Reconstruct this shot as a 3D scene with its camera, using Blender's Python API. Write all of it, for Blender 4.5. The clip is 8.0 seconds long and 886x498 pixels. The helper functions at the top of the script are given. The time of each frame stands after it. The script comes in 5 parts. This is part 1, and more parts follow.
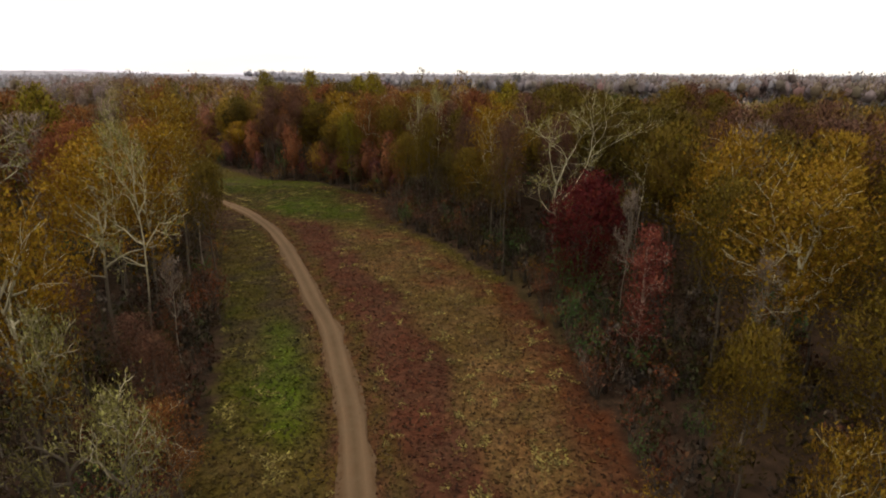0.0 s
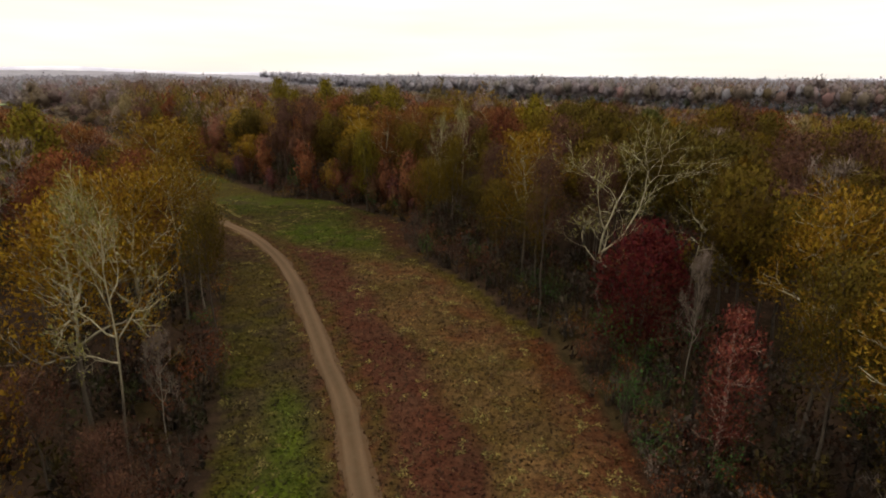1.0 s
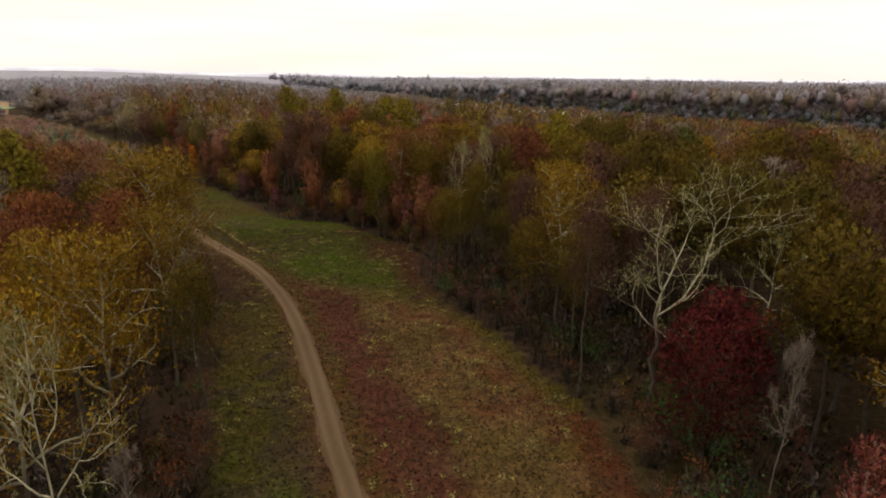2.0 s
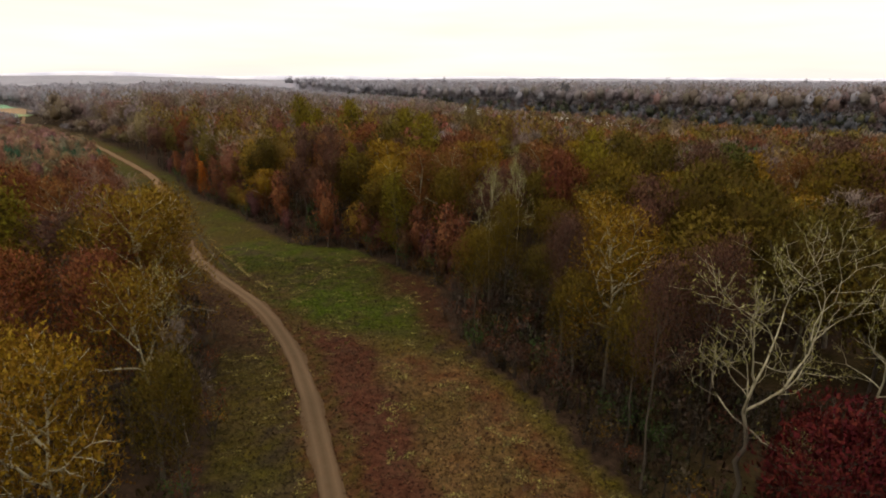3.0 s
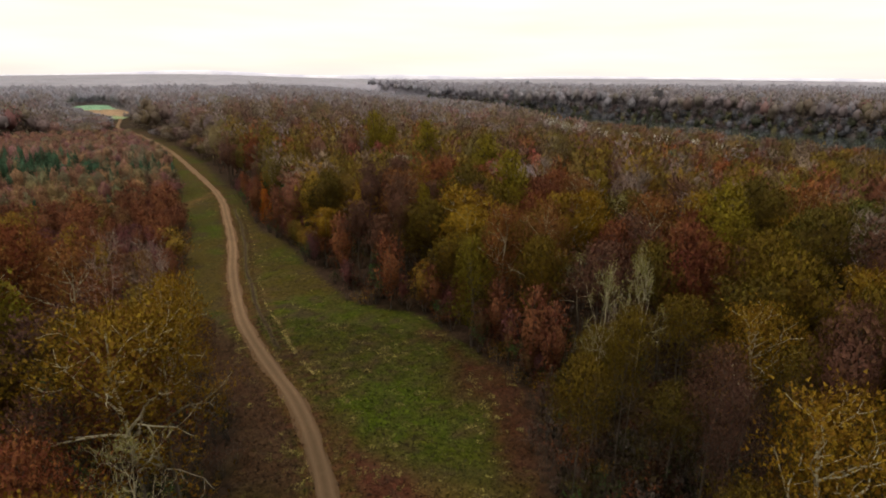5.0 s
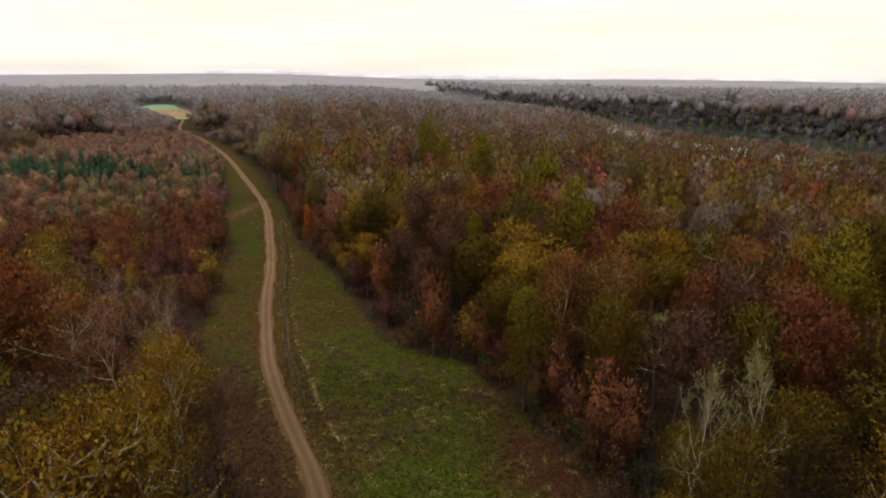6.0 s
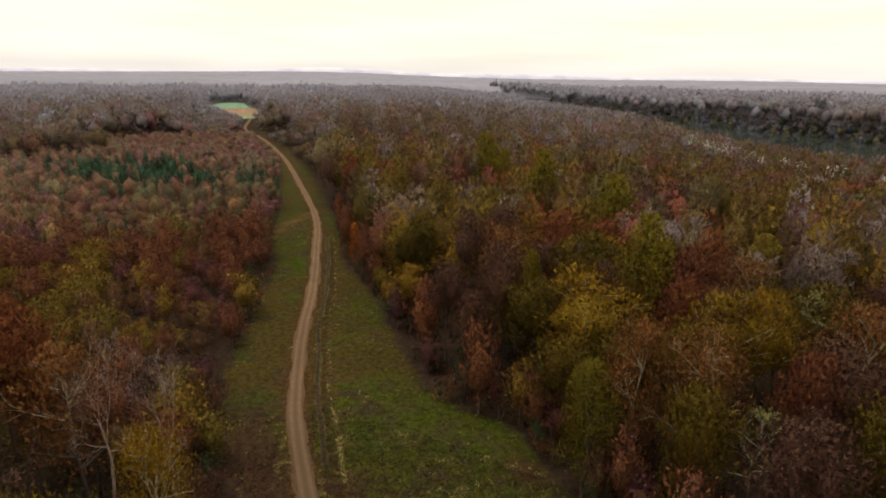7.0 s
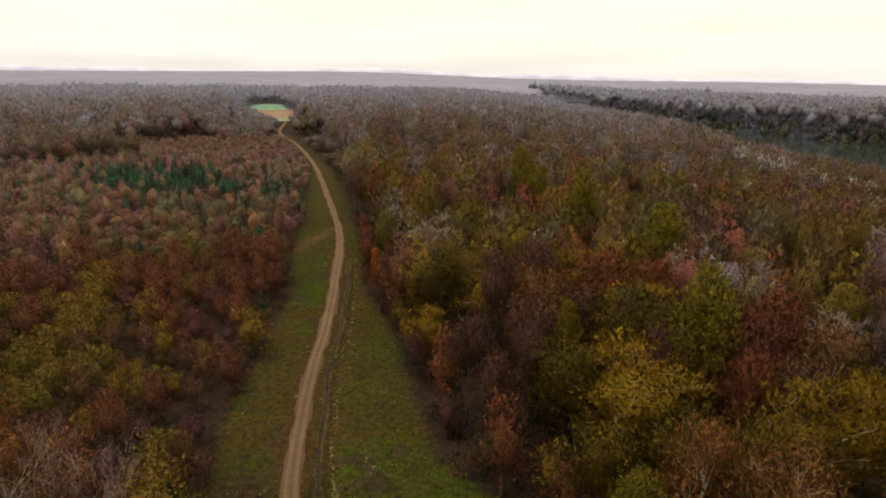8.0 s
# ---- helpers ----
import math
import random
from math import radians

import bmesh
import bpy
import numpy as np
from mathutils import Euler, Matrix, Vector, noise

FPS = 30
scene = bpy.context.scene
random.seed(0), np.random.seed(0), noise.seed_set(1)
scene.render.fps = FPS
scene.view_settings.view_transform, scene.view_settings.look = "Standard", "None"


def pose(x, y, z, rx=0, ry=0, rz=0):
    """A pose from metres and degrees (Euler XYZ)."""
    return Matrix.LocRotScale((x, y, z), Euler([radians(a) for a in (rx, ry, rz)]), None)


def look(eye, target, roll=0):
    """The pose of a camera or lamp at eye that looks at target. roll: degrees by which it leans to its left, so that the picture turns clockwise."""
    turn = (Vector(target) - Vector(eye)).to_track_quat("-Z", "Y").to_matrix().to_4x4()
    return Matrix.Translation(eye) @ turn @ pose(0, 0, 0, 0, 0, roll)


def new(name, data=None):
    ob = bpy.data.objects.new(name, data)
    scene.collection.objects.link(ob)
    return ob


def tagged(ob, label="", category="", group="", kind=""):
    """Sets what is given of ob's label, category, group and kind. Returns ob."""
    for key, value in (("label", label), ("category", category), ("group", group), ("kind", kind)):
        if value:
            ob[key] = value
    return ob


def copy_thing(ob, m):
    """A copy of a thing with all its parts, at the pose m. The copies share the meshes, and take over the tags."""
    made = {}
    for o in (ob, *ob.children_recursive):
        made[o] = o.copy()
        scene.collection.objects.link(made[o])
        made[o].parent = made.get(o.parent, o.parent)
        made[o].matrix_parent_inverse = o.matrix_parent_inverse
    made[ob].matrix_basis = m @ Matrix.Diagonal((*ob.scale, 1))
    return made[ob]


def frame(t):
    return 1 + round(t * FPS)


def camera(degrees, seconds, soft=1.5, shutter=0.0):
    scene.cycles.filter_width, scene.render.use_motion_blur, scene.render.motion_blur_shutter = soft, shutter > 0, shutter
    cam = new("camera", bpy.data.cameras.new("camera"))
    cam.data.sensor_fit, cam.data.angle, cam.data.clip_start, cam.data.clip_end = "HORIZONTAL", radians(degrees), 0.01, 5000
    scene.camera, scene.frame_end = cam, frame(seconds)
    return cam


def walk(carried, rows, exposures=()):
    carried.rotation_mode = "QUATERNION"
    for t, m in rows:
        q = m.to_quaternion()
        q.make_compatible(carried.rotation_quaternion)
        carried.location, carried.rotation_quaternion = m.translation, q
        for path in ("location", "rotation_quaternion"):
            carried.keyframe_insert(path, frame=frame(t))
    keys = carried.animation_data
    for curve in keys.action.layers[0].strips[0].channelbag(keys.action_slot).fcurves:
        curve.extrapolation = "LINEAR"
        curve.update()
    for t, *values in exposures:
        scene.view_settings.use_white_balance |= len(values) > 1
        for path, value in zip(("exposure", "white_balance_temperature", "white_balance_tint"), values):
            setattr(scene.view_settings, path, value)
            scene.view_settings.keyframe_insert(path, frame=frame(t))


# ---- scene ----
cam = camera(75.0, 8.0, soft=1.9)
PATH = [
    (0, (1.407, 0.466, 25.201), (1.36, 2.381, 24.627), 0.3),
    (0.5, (0.343, 5.287, 26.655), (0.287, 7.202, 26.079), 0.4),
    (1, (-0.727, 10.129, 28.111), (-0.819, 12.042, 27.537), 0.5),
    (1.5, (-1.907, 14.864, 29.604), (-2.015, 16.777, 29.031), 0.7),
    (3, (-5.44, 30.897, 33.554), (-5.613, 32.806, 32.984), 0.1),
    (3.5, (-6.425, 35.954, 35.113), (-6.645, 37.858, 34.54), 0.1),
    (4, (-7.513, 41.34, 36.532), (-7.782, 43.237, 35.959), 0.1),
    (4.5, (-8.426, 46.829, 37.925), (-8.772, 48.713, 37.351), 0.2),
    (6, (-12.447, 65.857, 41.714), (-13.05, 67.675, 41.137), 0.5),
    (6.5, (-14.025, 71.911, 43.011), (-14.73, 73.69, 42.431), 0.7),
    (7, (-15.534, 77.882, 44.393), (-16.327, 79.623, 43.81), 0.9),
    (7.5, (-17.196, 83.588, 45.757), (-18.049, 85.3, 45.172), 1.0),
    (8, (-19.392, 89.775, 47.197), (-20.294, 91.462, 46.612), 1.1),
]
walk(cam, [(t, look(eye, target, roll)) for t, eye, target, roll in PATH],
     exposures=((0, 0.55), (0.5, 0.42), (1.0, 0.36), (4.7, 0.34), (6.0, 0.28), (8, 0.24)))

# ---- world and light ----
world = bpy.data.worlds.new("overcast_sky")
scene.world = world
world.use_nodes = True
wn, wl = world.node_tree.nodes, world.node_tree.links
wn.clear()
sky = wn.new("ShaderNodeTexSky")
sky.sky_type, sky.sun_disc = "NISHITA", False
sky.sun_elevation, sky.sun_rotation = radians(78), radians(229)
sky.air_density, sky.dust_density, sky.ozone_density = 1.0, 6.0, 1.0
soft_sky = wn.new("ShaderNodeHueSaturation")
soft_sky.inputs["Saturation"].default_value = 0.10
wl.new(sky.outputs["Color"], soft_sky.inputs["Color"])
# the cloud cover: a cream grey sheet with faint streaks, a little rosy low down
coord = wn.new("ShaderNodeTexCoord")
split = wn.new("ShaderNodeSeparateXYZ")
wl.new(coord.outputs["Generated"], split.inputs[0])
low = wn.new("ShaderNodeValToRGB")
low.color_ramp.elements[0].position, low.color_ramp.elements[0].color = 0.0, (6.6, 6.0, 5.5, 1)
low.color_ramp.elements[1].position, low.color_ramp.elements[1].color = 0.8, (7.4, 7.4, 6.3, 1)
for at, tone in ((0.035, (7.2, 6.9, 5.7, 1)), (0.09, (8.2, 8.1, 5.75, 1)), (0.13, (8.6, 8.5, 5.8, 1)), (0.32, (5.0, 5.0, 4.2, 1))):
    low.color_ramp.elements.new(at).color = tone
wl.new(split.outputs["Z"], low.inputs["Fac"])
stretch = wn.new("ShaderNodeMapping")
stretch.inputs["Scale"].default_value = (1.5, 1.5, 14.0)
wl.new(coord.outputs["Generated"], stretch.inputs["Vector"])
streak = wn.new("ShaderNodeTexNoise")
streak.inputs["Scale"].default_value, streak.inputs["Detail"].default_value = 1.6, 4.0
wl.new(stretch.outputs["Vector"], streak.inputs["Vector"])
thin = wn.new("ShaderNodeMapRange")
thin.inputs["From Min"].default_value, thin.inputs["From Max"].default_value = 0.35, 0.7
thin.inputs["To Min"].default_value, thin.inputs["To Max"].default_value = 1.05, 0.88
wl.new(streak.outputs["Fac"], thin.inputs["Value"])
cloud = wn.new("ShaderNodeVectorMath")
cloud.operation = "SCALE"
wl.new(low.outputs["Color"], cloud.inputs[0])
wl.new(thin.outputs["Result"], cloud.inputs["Scale"])
cover_mix = wn.new("ShaderNodeMix")
cover_mix.data_type = "RGBA"
cover_mix.inputs["Factor"].default_value = 0.88
wl.new(soft_sky.outputs["Color"], cover_mix.inputs["A"])
wl.new(cloud.outputs[0], cover_mix.inputs["B"])
back = wn.new("ShaderNodeBackground")
back.inputs["Strength"].default_value = 0.146
wl.new(cover_mix.outputs["Result"], back.inputs["Color"])
wout = wn.new("ShaderNodeOutputWorld")
wl.new(back.outputs[0], wout.inputs["Surface"])

sun = new("sun", bpy.data.lights.new("sun", "SUN"))
sun.data.energy, sun.data.angle, sun.data.color = 1.6, radians(30), (1.0, 0.93, 0.82)
sun.matrix_world = look((-14, -12, 90), (0, 0, 0))

# ---- materials ----


def material(name):
    m = bpy.data.materials.new(name)
    m.use_nodes = True
    m.node_tree.nodes.clear()
    return m, m.node_tree.nodes, m.node_tree.links


def noise_node(nodes, links, vector, scale, detail=4.0, rough=0.6):
    n = nodes.new("ShaderNodeTexNoise")
    n.inputs["Scale"].default_value, n.inputs["Detail"].default_value = scale, detail
    n.inputs["Roughness"].default_value = rough
    links.new(vector, n.inputs["Vector"])
    return n.outputs["Fac"]


def ranged(nodes, links, value, a, b, c, d):
    n = nodes.new("ShaderNodeMapRange")
    for key, v in (("From Min", a), ("From Max", b), ("To Min", c), ("To Max", d)):
        n.inputs[key].default_value = v
    links.new(value, n.inputs["Value"])
    return n.outputs["Result"]


def mixed(nodes, links, fac, a, b, blend="MIX"):
    n = nodes.new("ShaderNodeMix")
    n.data_type, n.blend_type = "RGBA", blend
    for key, v in (("Factor", fac), ("A", a), ("B", b)):
        if isinstance(v, bpy.types.NodeSocket):
            links.new(v, n.inputs[key])
        else:
            n.inputs[key].default_value = v if isinstance(v, float) else (*v, 1)
    return n.outputs["Result"]


def leaf_material(name, colour, other, attribute=False, through_light=0.26, grain_size=5.5, open_share=0.49, speckle=0.34, stain=0.4):
    """Foliage: two leaf colours that vary from tree to tree and from leaf to leaf; the sprays are pierced between their small leaves."""
    m, nodes, links = material(name)
    geo = nodes.new("ShaderNodeNewGeometry")
    if attribute:
        at = nodes.new("ShaderNodeAttribute")
        at.attribute_name = "leaf"
        base = at.outputs["Color"]
    else:
        info = nodes.new("ShaderNodeObjectInfo")
        base = mixed(nodes, links, info.outputs["Random"], colour, other)
    grain = noise_node(nodes, links, geo.outputs["Position"], 0.7, 3.0)
    base = mixed(nodes, links, ranged(nodes, links, grain, 0.35, 0.68, 0.0, stain), base, other if not attribute else (0.06, 0.04, 0.026))
    vary = nodes.new("ShaderNodeHueSaturation")
    links.new(base, vary.inputs["Color"])
    links.new(ranged(nodes, links, geo.outputs["Random Per Island"], 0, 1, 0.485, 0.515), vary.inputs["Hue"])
    leafy = nodes.new("ShaderNodeMath")
    leafy.operation = "MULTIPLY"
    links.new(ranged(nodes, links, geo.outputs["Random Per Island"], 0, 1, 1 - speckle, 1 + speckle), leafy.inputs[0])
    links.new(ranged(nodes, links, noise_node(nodes, links, geo.outputs["Position"], 2.6, 3.0, 0.7), 0.3, 0.7, 1 - 1.4 * speckle, 1 + 1.4 * speckle), leafy.inputs[1])
    links.new(leafy.outputs[0], vary.inputs["Value"])
    diff = nodes.new("ShaderNodeBsdfPrincipled")
    diff.inputs["Roughness"].default_value = 0.75
    diff.inputs["Specular IOR Level"].default_value = 0.06
    links.new(vary.outputs["Color"], diff.inputs["Base Color"])
    trans = nodes.new("ShaderNodeBsdfTranslucent")
    links.new(vary.outputs["Color"], trans.inputs["Color"])
    mix = nodes.new("ShaderNodeMixShader")
    mix.inputs[0].default_value = through_light
    links.new(diff.outputs[0], mix.inputs[1])
    links.new(trans.outputs[0], mix.inputs[2])
    last = mix.outputs[0]
    if grain_size:
        co = nodes.new("ShaderNodeTexCoord")
        gaps = noise_node(nodes, links, geo.outputs["Position"] if attribute else co.outputs["Object"], grain_size, 2.0, 0.6)
        hole = nodes.new("ShaderNodeMath")
        hole.operation = "LESS_THAN"
        hole.inputs[1].default_value = open_share
        links.new(gaps, hole.inputs[0])
        clear = nodes.new("ShaderNodeBsdfTransparent")
        pierced = nodes.new("ShaderNodeMixShader")
        links.new(hole.outputs[0], pierced.inputs[0])
        links.new(last, pierced.inputs[1])
        links.new(clear.outputs[0], pierced.inputs[2])
        last = pierced.outputs[0]
    out = nodes.new("ShaderNodeOutputMaterial")
    links.new(last, out.inputs["Surface"])
    return m


def bark_material(name, pale, dark, scale=3.0, pale_above=0.0):
    m, nodes, links = material(name)
    co = nodes.new("ShaderNodeTexCoord")
    mp = nodes.new("ShaderNodeMapping")
    mp.inputs["Scale"].default_value = (1, 1, 0.35)
    links.new(co.outputs["Object"], mp.inputs["Vector"])
    a = noise_node(nodes, links, mp.outputs["Vector"], scale, 6.0, 0.7)
    b = noise_node(nodes, links, mp.outputs["Vector"], scale * 0.2, 2.0)
    col = mixed(nodes, links, ranged(nodes, links, a, 0.38, 0.66, 0.0, 1.0), pale, dark)
    col = mixed(nodes, links, ranged(nodes, links, b, 0.4, 0.7, 0.0, 0.6), col, dark)
    if pale_above:
        # brown bole like sycamore plates, also painted shade low down; pale upper limbs
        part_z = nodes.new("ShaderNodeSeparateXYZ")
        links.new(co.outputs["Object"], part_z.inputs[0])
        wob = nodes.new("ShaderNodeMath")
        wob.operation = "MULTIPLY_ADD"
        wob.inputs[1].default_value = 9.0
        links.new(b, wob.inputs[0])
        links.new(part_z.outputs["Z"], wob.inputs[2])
        col = mixed(nodes, links, ranged(nodes, links, wob.outputs[0], pale_above + 3.0, pale_above + 6.5, 0.0, 1.0), (0.085, 0.065, 0.05), col)
    p = nodes.new("ShaderNodeBsdfPrincipled")
    p.inputs["Roughness"].default_value = 0.9
    p.inputs["Specular IOR Level"].default_value = 0.12
    links.new(col, p.inputs["Base Color"])
    bump = nodes.new("ShaderNodeBump")
    bump.inputs["Strength"].default_value, bump.inputs["Distance"].default_value = 0.6, 0.05
    links.new(a, bump.inputs["Height"])
    links.new(bump.outputs[0], p.inputs["Normal"])
    out = nodes.new("ShaderNodeOutputMaterial")
    links.new(p.outputs[0], out.inputs["Surface"])
    return m


def ground_material():
    """Grass, straw and leaf litter: the colour of the cover, broken up by stems, tussocks and fallen leaves."""
    m, nodes, links = material("ground_cover")
    at = nodes.new("ShaderNodeAttribute")
    at.attribute_name = "cover"
    geo = nodes.new("ShaderNodeNewGeometry")
    pos = geo.outputs["Position"]
    tuss = noise_node(nodes, links, pos, 1.1, 6.0, 0.72)
    fine = noise_node(nodes, links, pos, 6.5, 5.0, 0.75)
    patch = noise_node(nodes, links, pos, 0.22, 4.0, 0.6)
    col = mixed(nodes, links, ranged(nodes, links, patch, 0.38, 0.66, 0.0, 0.35), at.outputs["Color"], (0.045, 0.027, 0.016))
    val = nodes.new("ShaderNodeHueSaturation")
    links.new(col, val.inputs["Color"])
    add = nodes.new("ShaderNodeMath")
    add.operation = "MULTIPLY"
    links.new(ranged(nodes, links, tuss, 0.3, 0.7, 0.40, 1.65), add.inputs[0])
    links.new(ranged(nodes, links, fine, 0.3, 0.7, 0.6, 1.4), add.inputs[1])
    links.new(add.outputs[0], val.inputs["Value"])
    p = nodes.new("ShaderNodeBsdfPrincipled")
    p.inputs["Roughness"].default_value = 0.95
    p.inputs["Specular IOR Level"].default_value = 0.04
    links.new(val.outputs["Color"], p.inputs["Base Color"])
    bump = nodes.new("ShaderNodeBump")
    bump.inputs["Strength"].default_value, bump.inputs["Distance"].default_value = 0.8, 0.18
    links.new(tuss, bump.inputs["Height"])
    bump2 = nodes.new("ShaderNodeBump")
    bump2.inputs["Strength"].default_value, bump2.inputs["Distance"].default_value = 0.7, 0.06
    links.new(fine, bump2.inputs["Height"])
    links.new(bump.outputs[0], bump2.inputs["Normal"])
    links.new(bump2.outputs[0], p.inputs["Normal"])
    out = nodes.new("ShaderNodeOutputMaterial")
    links.new(p.outputs[0], out.inputs["Surface"])
    return m


def dirt_material():
    m, nodes, links = material("packed_dirt")
    at = nodes.new("ShaderNodeAttribute")
    at.attribute_name = "cover"
    geo = nodes.new("ShaderNodeNewGeometry")
    a = noise_node(nodes, links, geo.outputs["Position"], 0.9, 6.0, 0.75)
    b = noise_node(nodes, links, geo.outputs["Position"], 4.0, 6.0, 0.8)
    col = mixed(nodes, links, ranged(nodes, links, a, 0.35, 0.7, 0.0, 0.75), at.outputs["Color"], (0.085, 0.055, 0.033))
    col = mixed(nodes, links, ranged(nodes, links, b, 0.4, 0.72, 0.0, 0.55), col, (0.065, 0.042, 0.024))
    p = nodes.new("ShaderNodeBsdfPrincipled")
    p.inputs["Roughness"].default_value = 0.95
    p.inputs["Specular IOR Level"].default_value = 0.06
    links.new(col, p.inputs["Base Color"])
    bump = nodes.new("ShaderNodeBump")
    bump.inputs["Strength"].default_value, bump.inputs["Distance"].default_value = 0.6, 0.05
    links.new(b, bump.inputs["Height"])
    links.new(bump.outputs[0], p.inputs["Normal"])
    out = nodes.new("ShaderNodeOutputMaterial")
    links.new(p.outputs[0], out.inputs["Surface"])
    return m


def water_material():
    m, nodes, links = material("river_water")
    geo = nodes.new("ShaderNodeNewGeometry")
    n = noise_node(nodes, links, geo.outputs["Position"], 0.35, 4.0)
    p = nodes.new("ShaderNodeBsdfPrincipled")
    p.inputs["Base Color"].default_value = (0.03, 0.035, 0.03, 1)
    p.inputs["Roughness"].default_value = 0.08
    p.inputs["IOR"].default_value = 1.33
    bump = nodes.new("ShaderNodeBump")
    bump.inputs["Strength"].default_value, bump.inputs["Distance"].default_value = 0.06, 0.1
    links.new(n, bump.inputs["Height"])
    links.new(bump.outputs[0], p.inputs["Normal"])
    out = nodes.new("ShaderNodeOutputMaterial")
    links.new(p.outputs[0], out.inputs["Surface"])
    return m


def plain_material(name, colour, rough=0.5):
    m, nodes, links = material(name)
    geo = nodes.new("ShaderNodeNewGeometry")
    n = noise_node(nodes, links, geo.outputs["Position"], 4.0)
    p = nodes.new("ShaderNodeBsdfPrincipled")
    p.inputs["Roughness"].default_value = rough
    links.new(mixed(nodes, links, ranged(nodes, links, n, 0.4, 0.8, 0.0, 0.35), colour, tuple(c * 0.6 for c in colour)), p.inputs["Base Color"])
    out = nodes.new("ShaderNodeOutputMaterial")
    links.new(p.outputs[0], out.inputs["Surface"])
    return m


def hills_material():
    """Far hills: haze is put into their pale colour and glow."""
    m, nodes, links = material("haze_painted_hills")
    geo = nodes.new("ShaderNodeNewGeometry")
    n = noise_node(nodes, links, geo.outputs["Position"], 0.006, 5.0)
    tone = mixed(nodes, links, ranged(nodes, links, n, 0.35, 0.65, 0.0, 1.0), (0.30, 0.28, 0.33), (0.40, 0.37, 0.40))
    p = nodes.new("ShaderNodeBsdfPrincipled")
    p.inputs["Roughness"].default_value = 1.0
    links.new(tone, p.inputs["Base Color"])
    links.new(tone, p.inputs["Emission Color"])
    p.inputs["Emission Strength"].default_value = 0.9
    out = nodes.new("ShaderNodeOutputMaterial")
    links.new(p.outputs[0], out.inputs["Surface"])
    return m


# leaf colours by kind of tree
OLIVE, OLIVE2 = (0.100, 0.060, 0.006), (0.062, 0.042, 0.007)
GOLD, GOLD2 = (0.185, 0.095, 0.008), (0.120, 0.066, 0.007)
RUST, RUST2 = (0.140, 0.043, 0.014), (0.092, 0.030, 0.016)
TAWNY, TAWNY2 = (0.145, 0.054, 0.016), (0.105, 0.046, 0.016)
BROWN, BROWN2 = (0.088, 0.038, 0.022), (0.066, 0.032, 0.024)
DULL, DULL2 = (0.040, 0.046, 0.009), (0.062, 0.053, 0.009)
RED, RED2 = (0.070, 0.006, 0.007), (0.056, 0.009, 0.008)
ORANGE, ORANGE2 = (0.32, 0.085, 0.010), (0.24, 0.07, 0.012)
LIME, LIME2 = (0.150, 0.105, 0.008), (0.100, 0.075, 0.008)
GREEN, GREEN2 = (0.03, 0.06, 0.022), (0.045, 0.07, 0.02)
LICHEN, LICHEN2 = (0.185, 0.160, 0.055), (0.125, 0.105, 0.035)
TWIG, TWIG2 = (0.165, 0.118, 0.098), (0.125, 0.088, 0.076)
STRAW = (0.24, 0.17, 0.075)

BARK = bark_material("grey_brown_bark", (0.10, 0.075, 0.058), (0.042, 0.032, 0.026))
PALE_BARK = bark_material("pale_sycamore_bark", (0.42, 0.36, 0.25), (0.18, 0.145, 0.095), pale_above=10.0)
GREY_BARK = bark_material("bare_grey_bark", (0.26, 0.21, 0.17), (0.12, 0.095, 0.08))
PINK_BARK = bark_material("rosy_brown_bark", (0.36, 0.24, 0.20), (0.19, 0.12, 0.10))
HAZEL, PLUM, SLATE = (0.16, 0.110, 0.080), (0.165, 0.118, 0.125), (0.19, 0.185, 0.22)
GROUND, DIRT, WATER, HILLS = ground_material(), dirt_material(), water_material(), hills_material()
STUFF_LEAF = leaf_material("mixed_autumn_leaves", OLIVE, OLIVE2, attribute=True, grain_size=4.0)
FAR_LEAF = leaf_material("far_autumn_leaves", OLIVE, OLIVE2, attribute=True, grain_size=1.2, open_share=0.30, through_light=0.4, speckle=0.10, stain=0.15)
CANOPY = leaf_material("far_canopy", OLIVE, OLIVE2, attribute=True, grain_size=0, speckle=0.08, stain=0.1)
GRASS_BLADE = leaf_material("dry_and_green_grass", LIME, STRAW, attribute=True, through_light=0.35, grain_size=0)

# ---- the plan: track, edges of the clearing, river ----
TRACK = [(6, -160), (4, -80), (2.5, -30), (0.5, 0), (-2.5, 20), (-6.1, 37.4), (-8.7, 46), (-11.8, 55.5), (-15, 62.5), (-20.8, 76), (-26.4, 88),
         (-33, 99.5), (-41, 110.3), (-51, 120.3), (-61, 131), (-70, 143), (-79, 156.2), (-88, 170.6), (-105.5, 195.5), (-127, 224),
         (-167, 267), (-221.5, 323), (-289, 384), (-350, 433), (-425, 520), (-520, 610)]
LEFT = [(-10, -160), (-11, -30), (-13, 10), (-15.5, 30), (-18, 42), (-22.5, 54), (-26.5, 63), (-33.5, 80), (-45.5, 104), (-57, 116), (-75, 132),
        (-84, 146), (-98, 168.5), (-110, 185), (-125, 201), (-146, 230), (-178, 269), (-194, 287), (-233, 330), (-284, 374), (-356, 440), (-432, 528)]
RIGHT = [(16, -160), (15, -30), (14, 10), (13, 41), (12.3, 48.4), (10.4, 59), (7, 72), (3.8, 76.5), (0, 86), (-4.5, 92), (-8.5, 98.5), (-11, 105), (-13, 114),
         (-14.5, 121), (-22, 130), (-36, 142.5), (-45.5, 143), (-61, 158), (-74, 173), (-79, 178), (-88, 184.5), (-97.5, 196), (-117, 221), (-128, 232),
         (-147, 253), (-174, 284), (-224, 334), (-268, 371), (-338, 430), (-411, 515)]
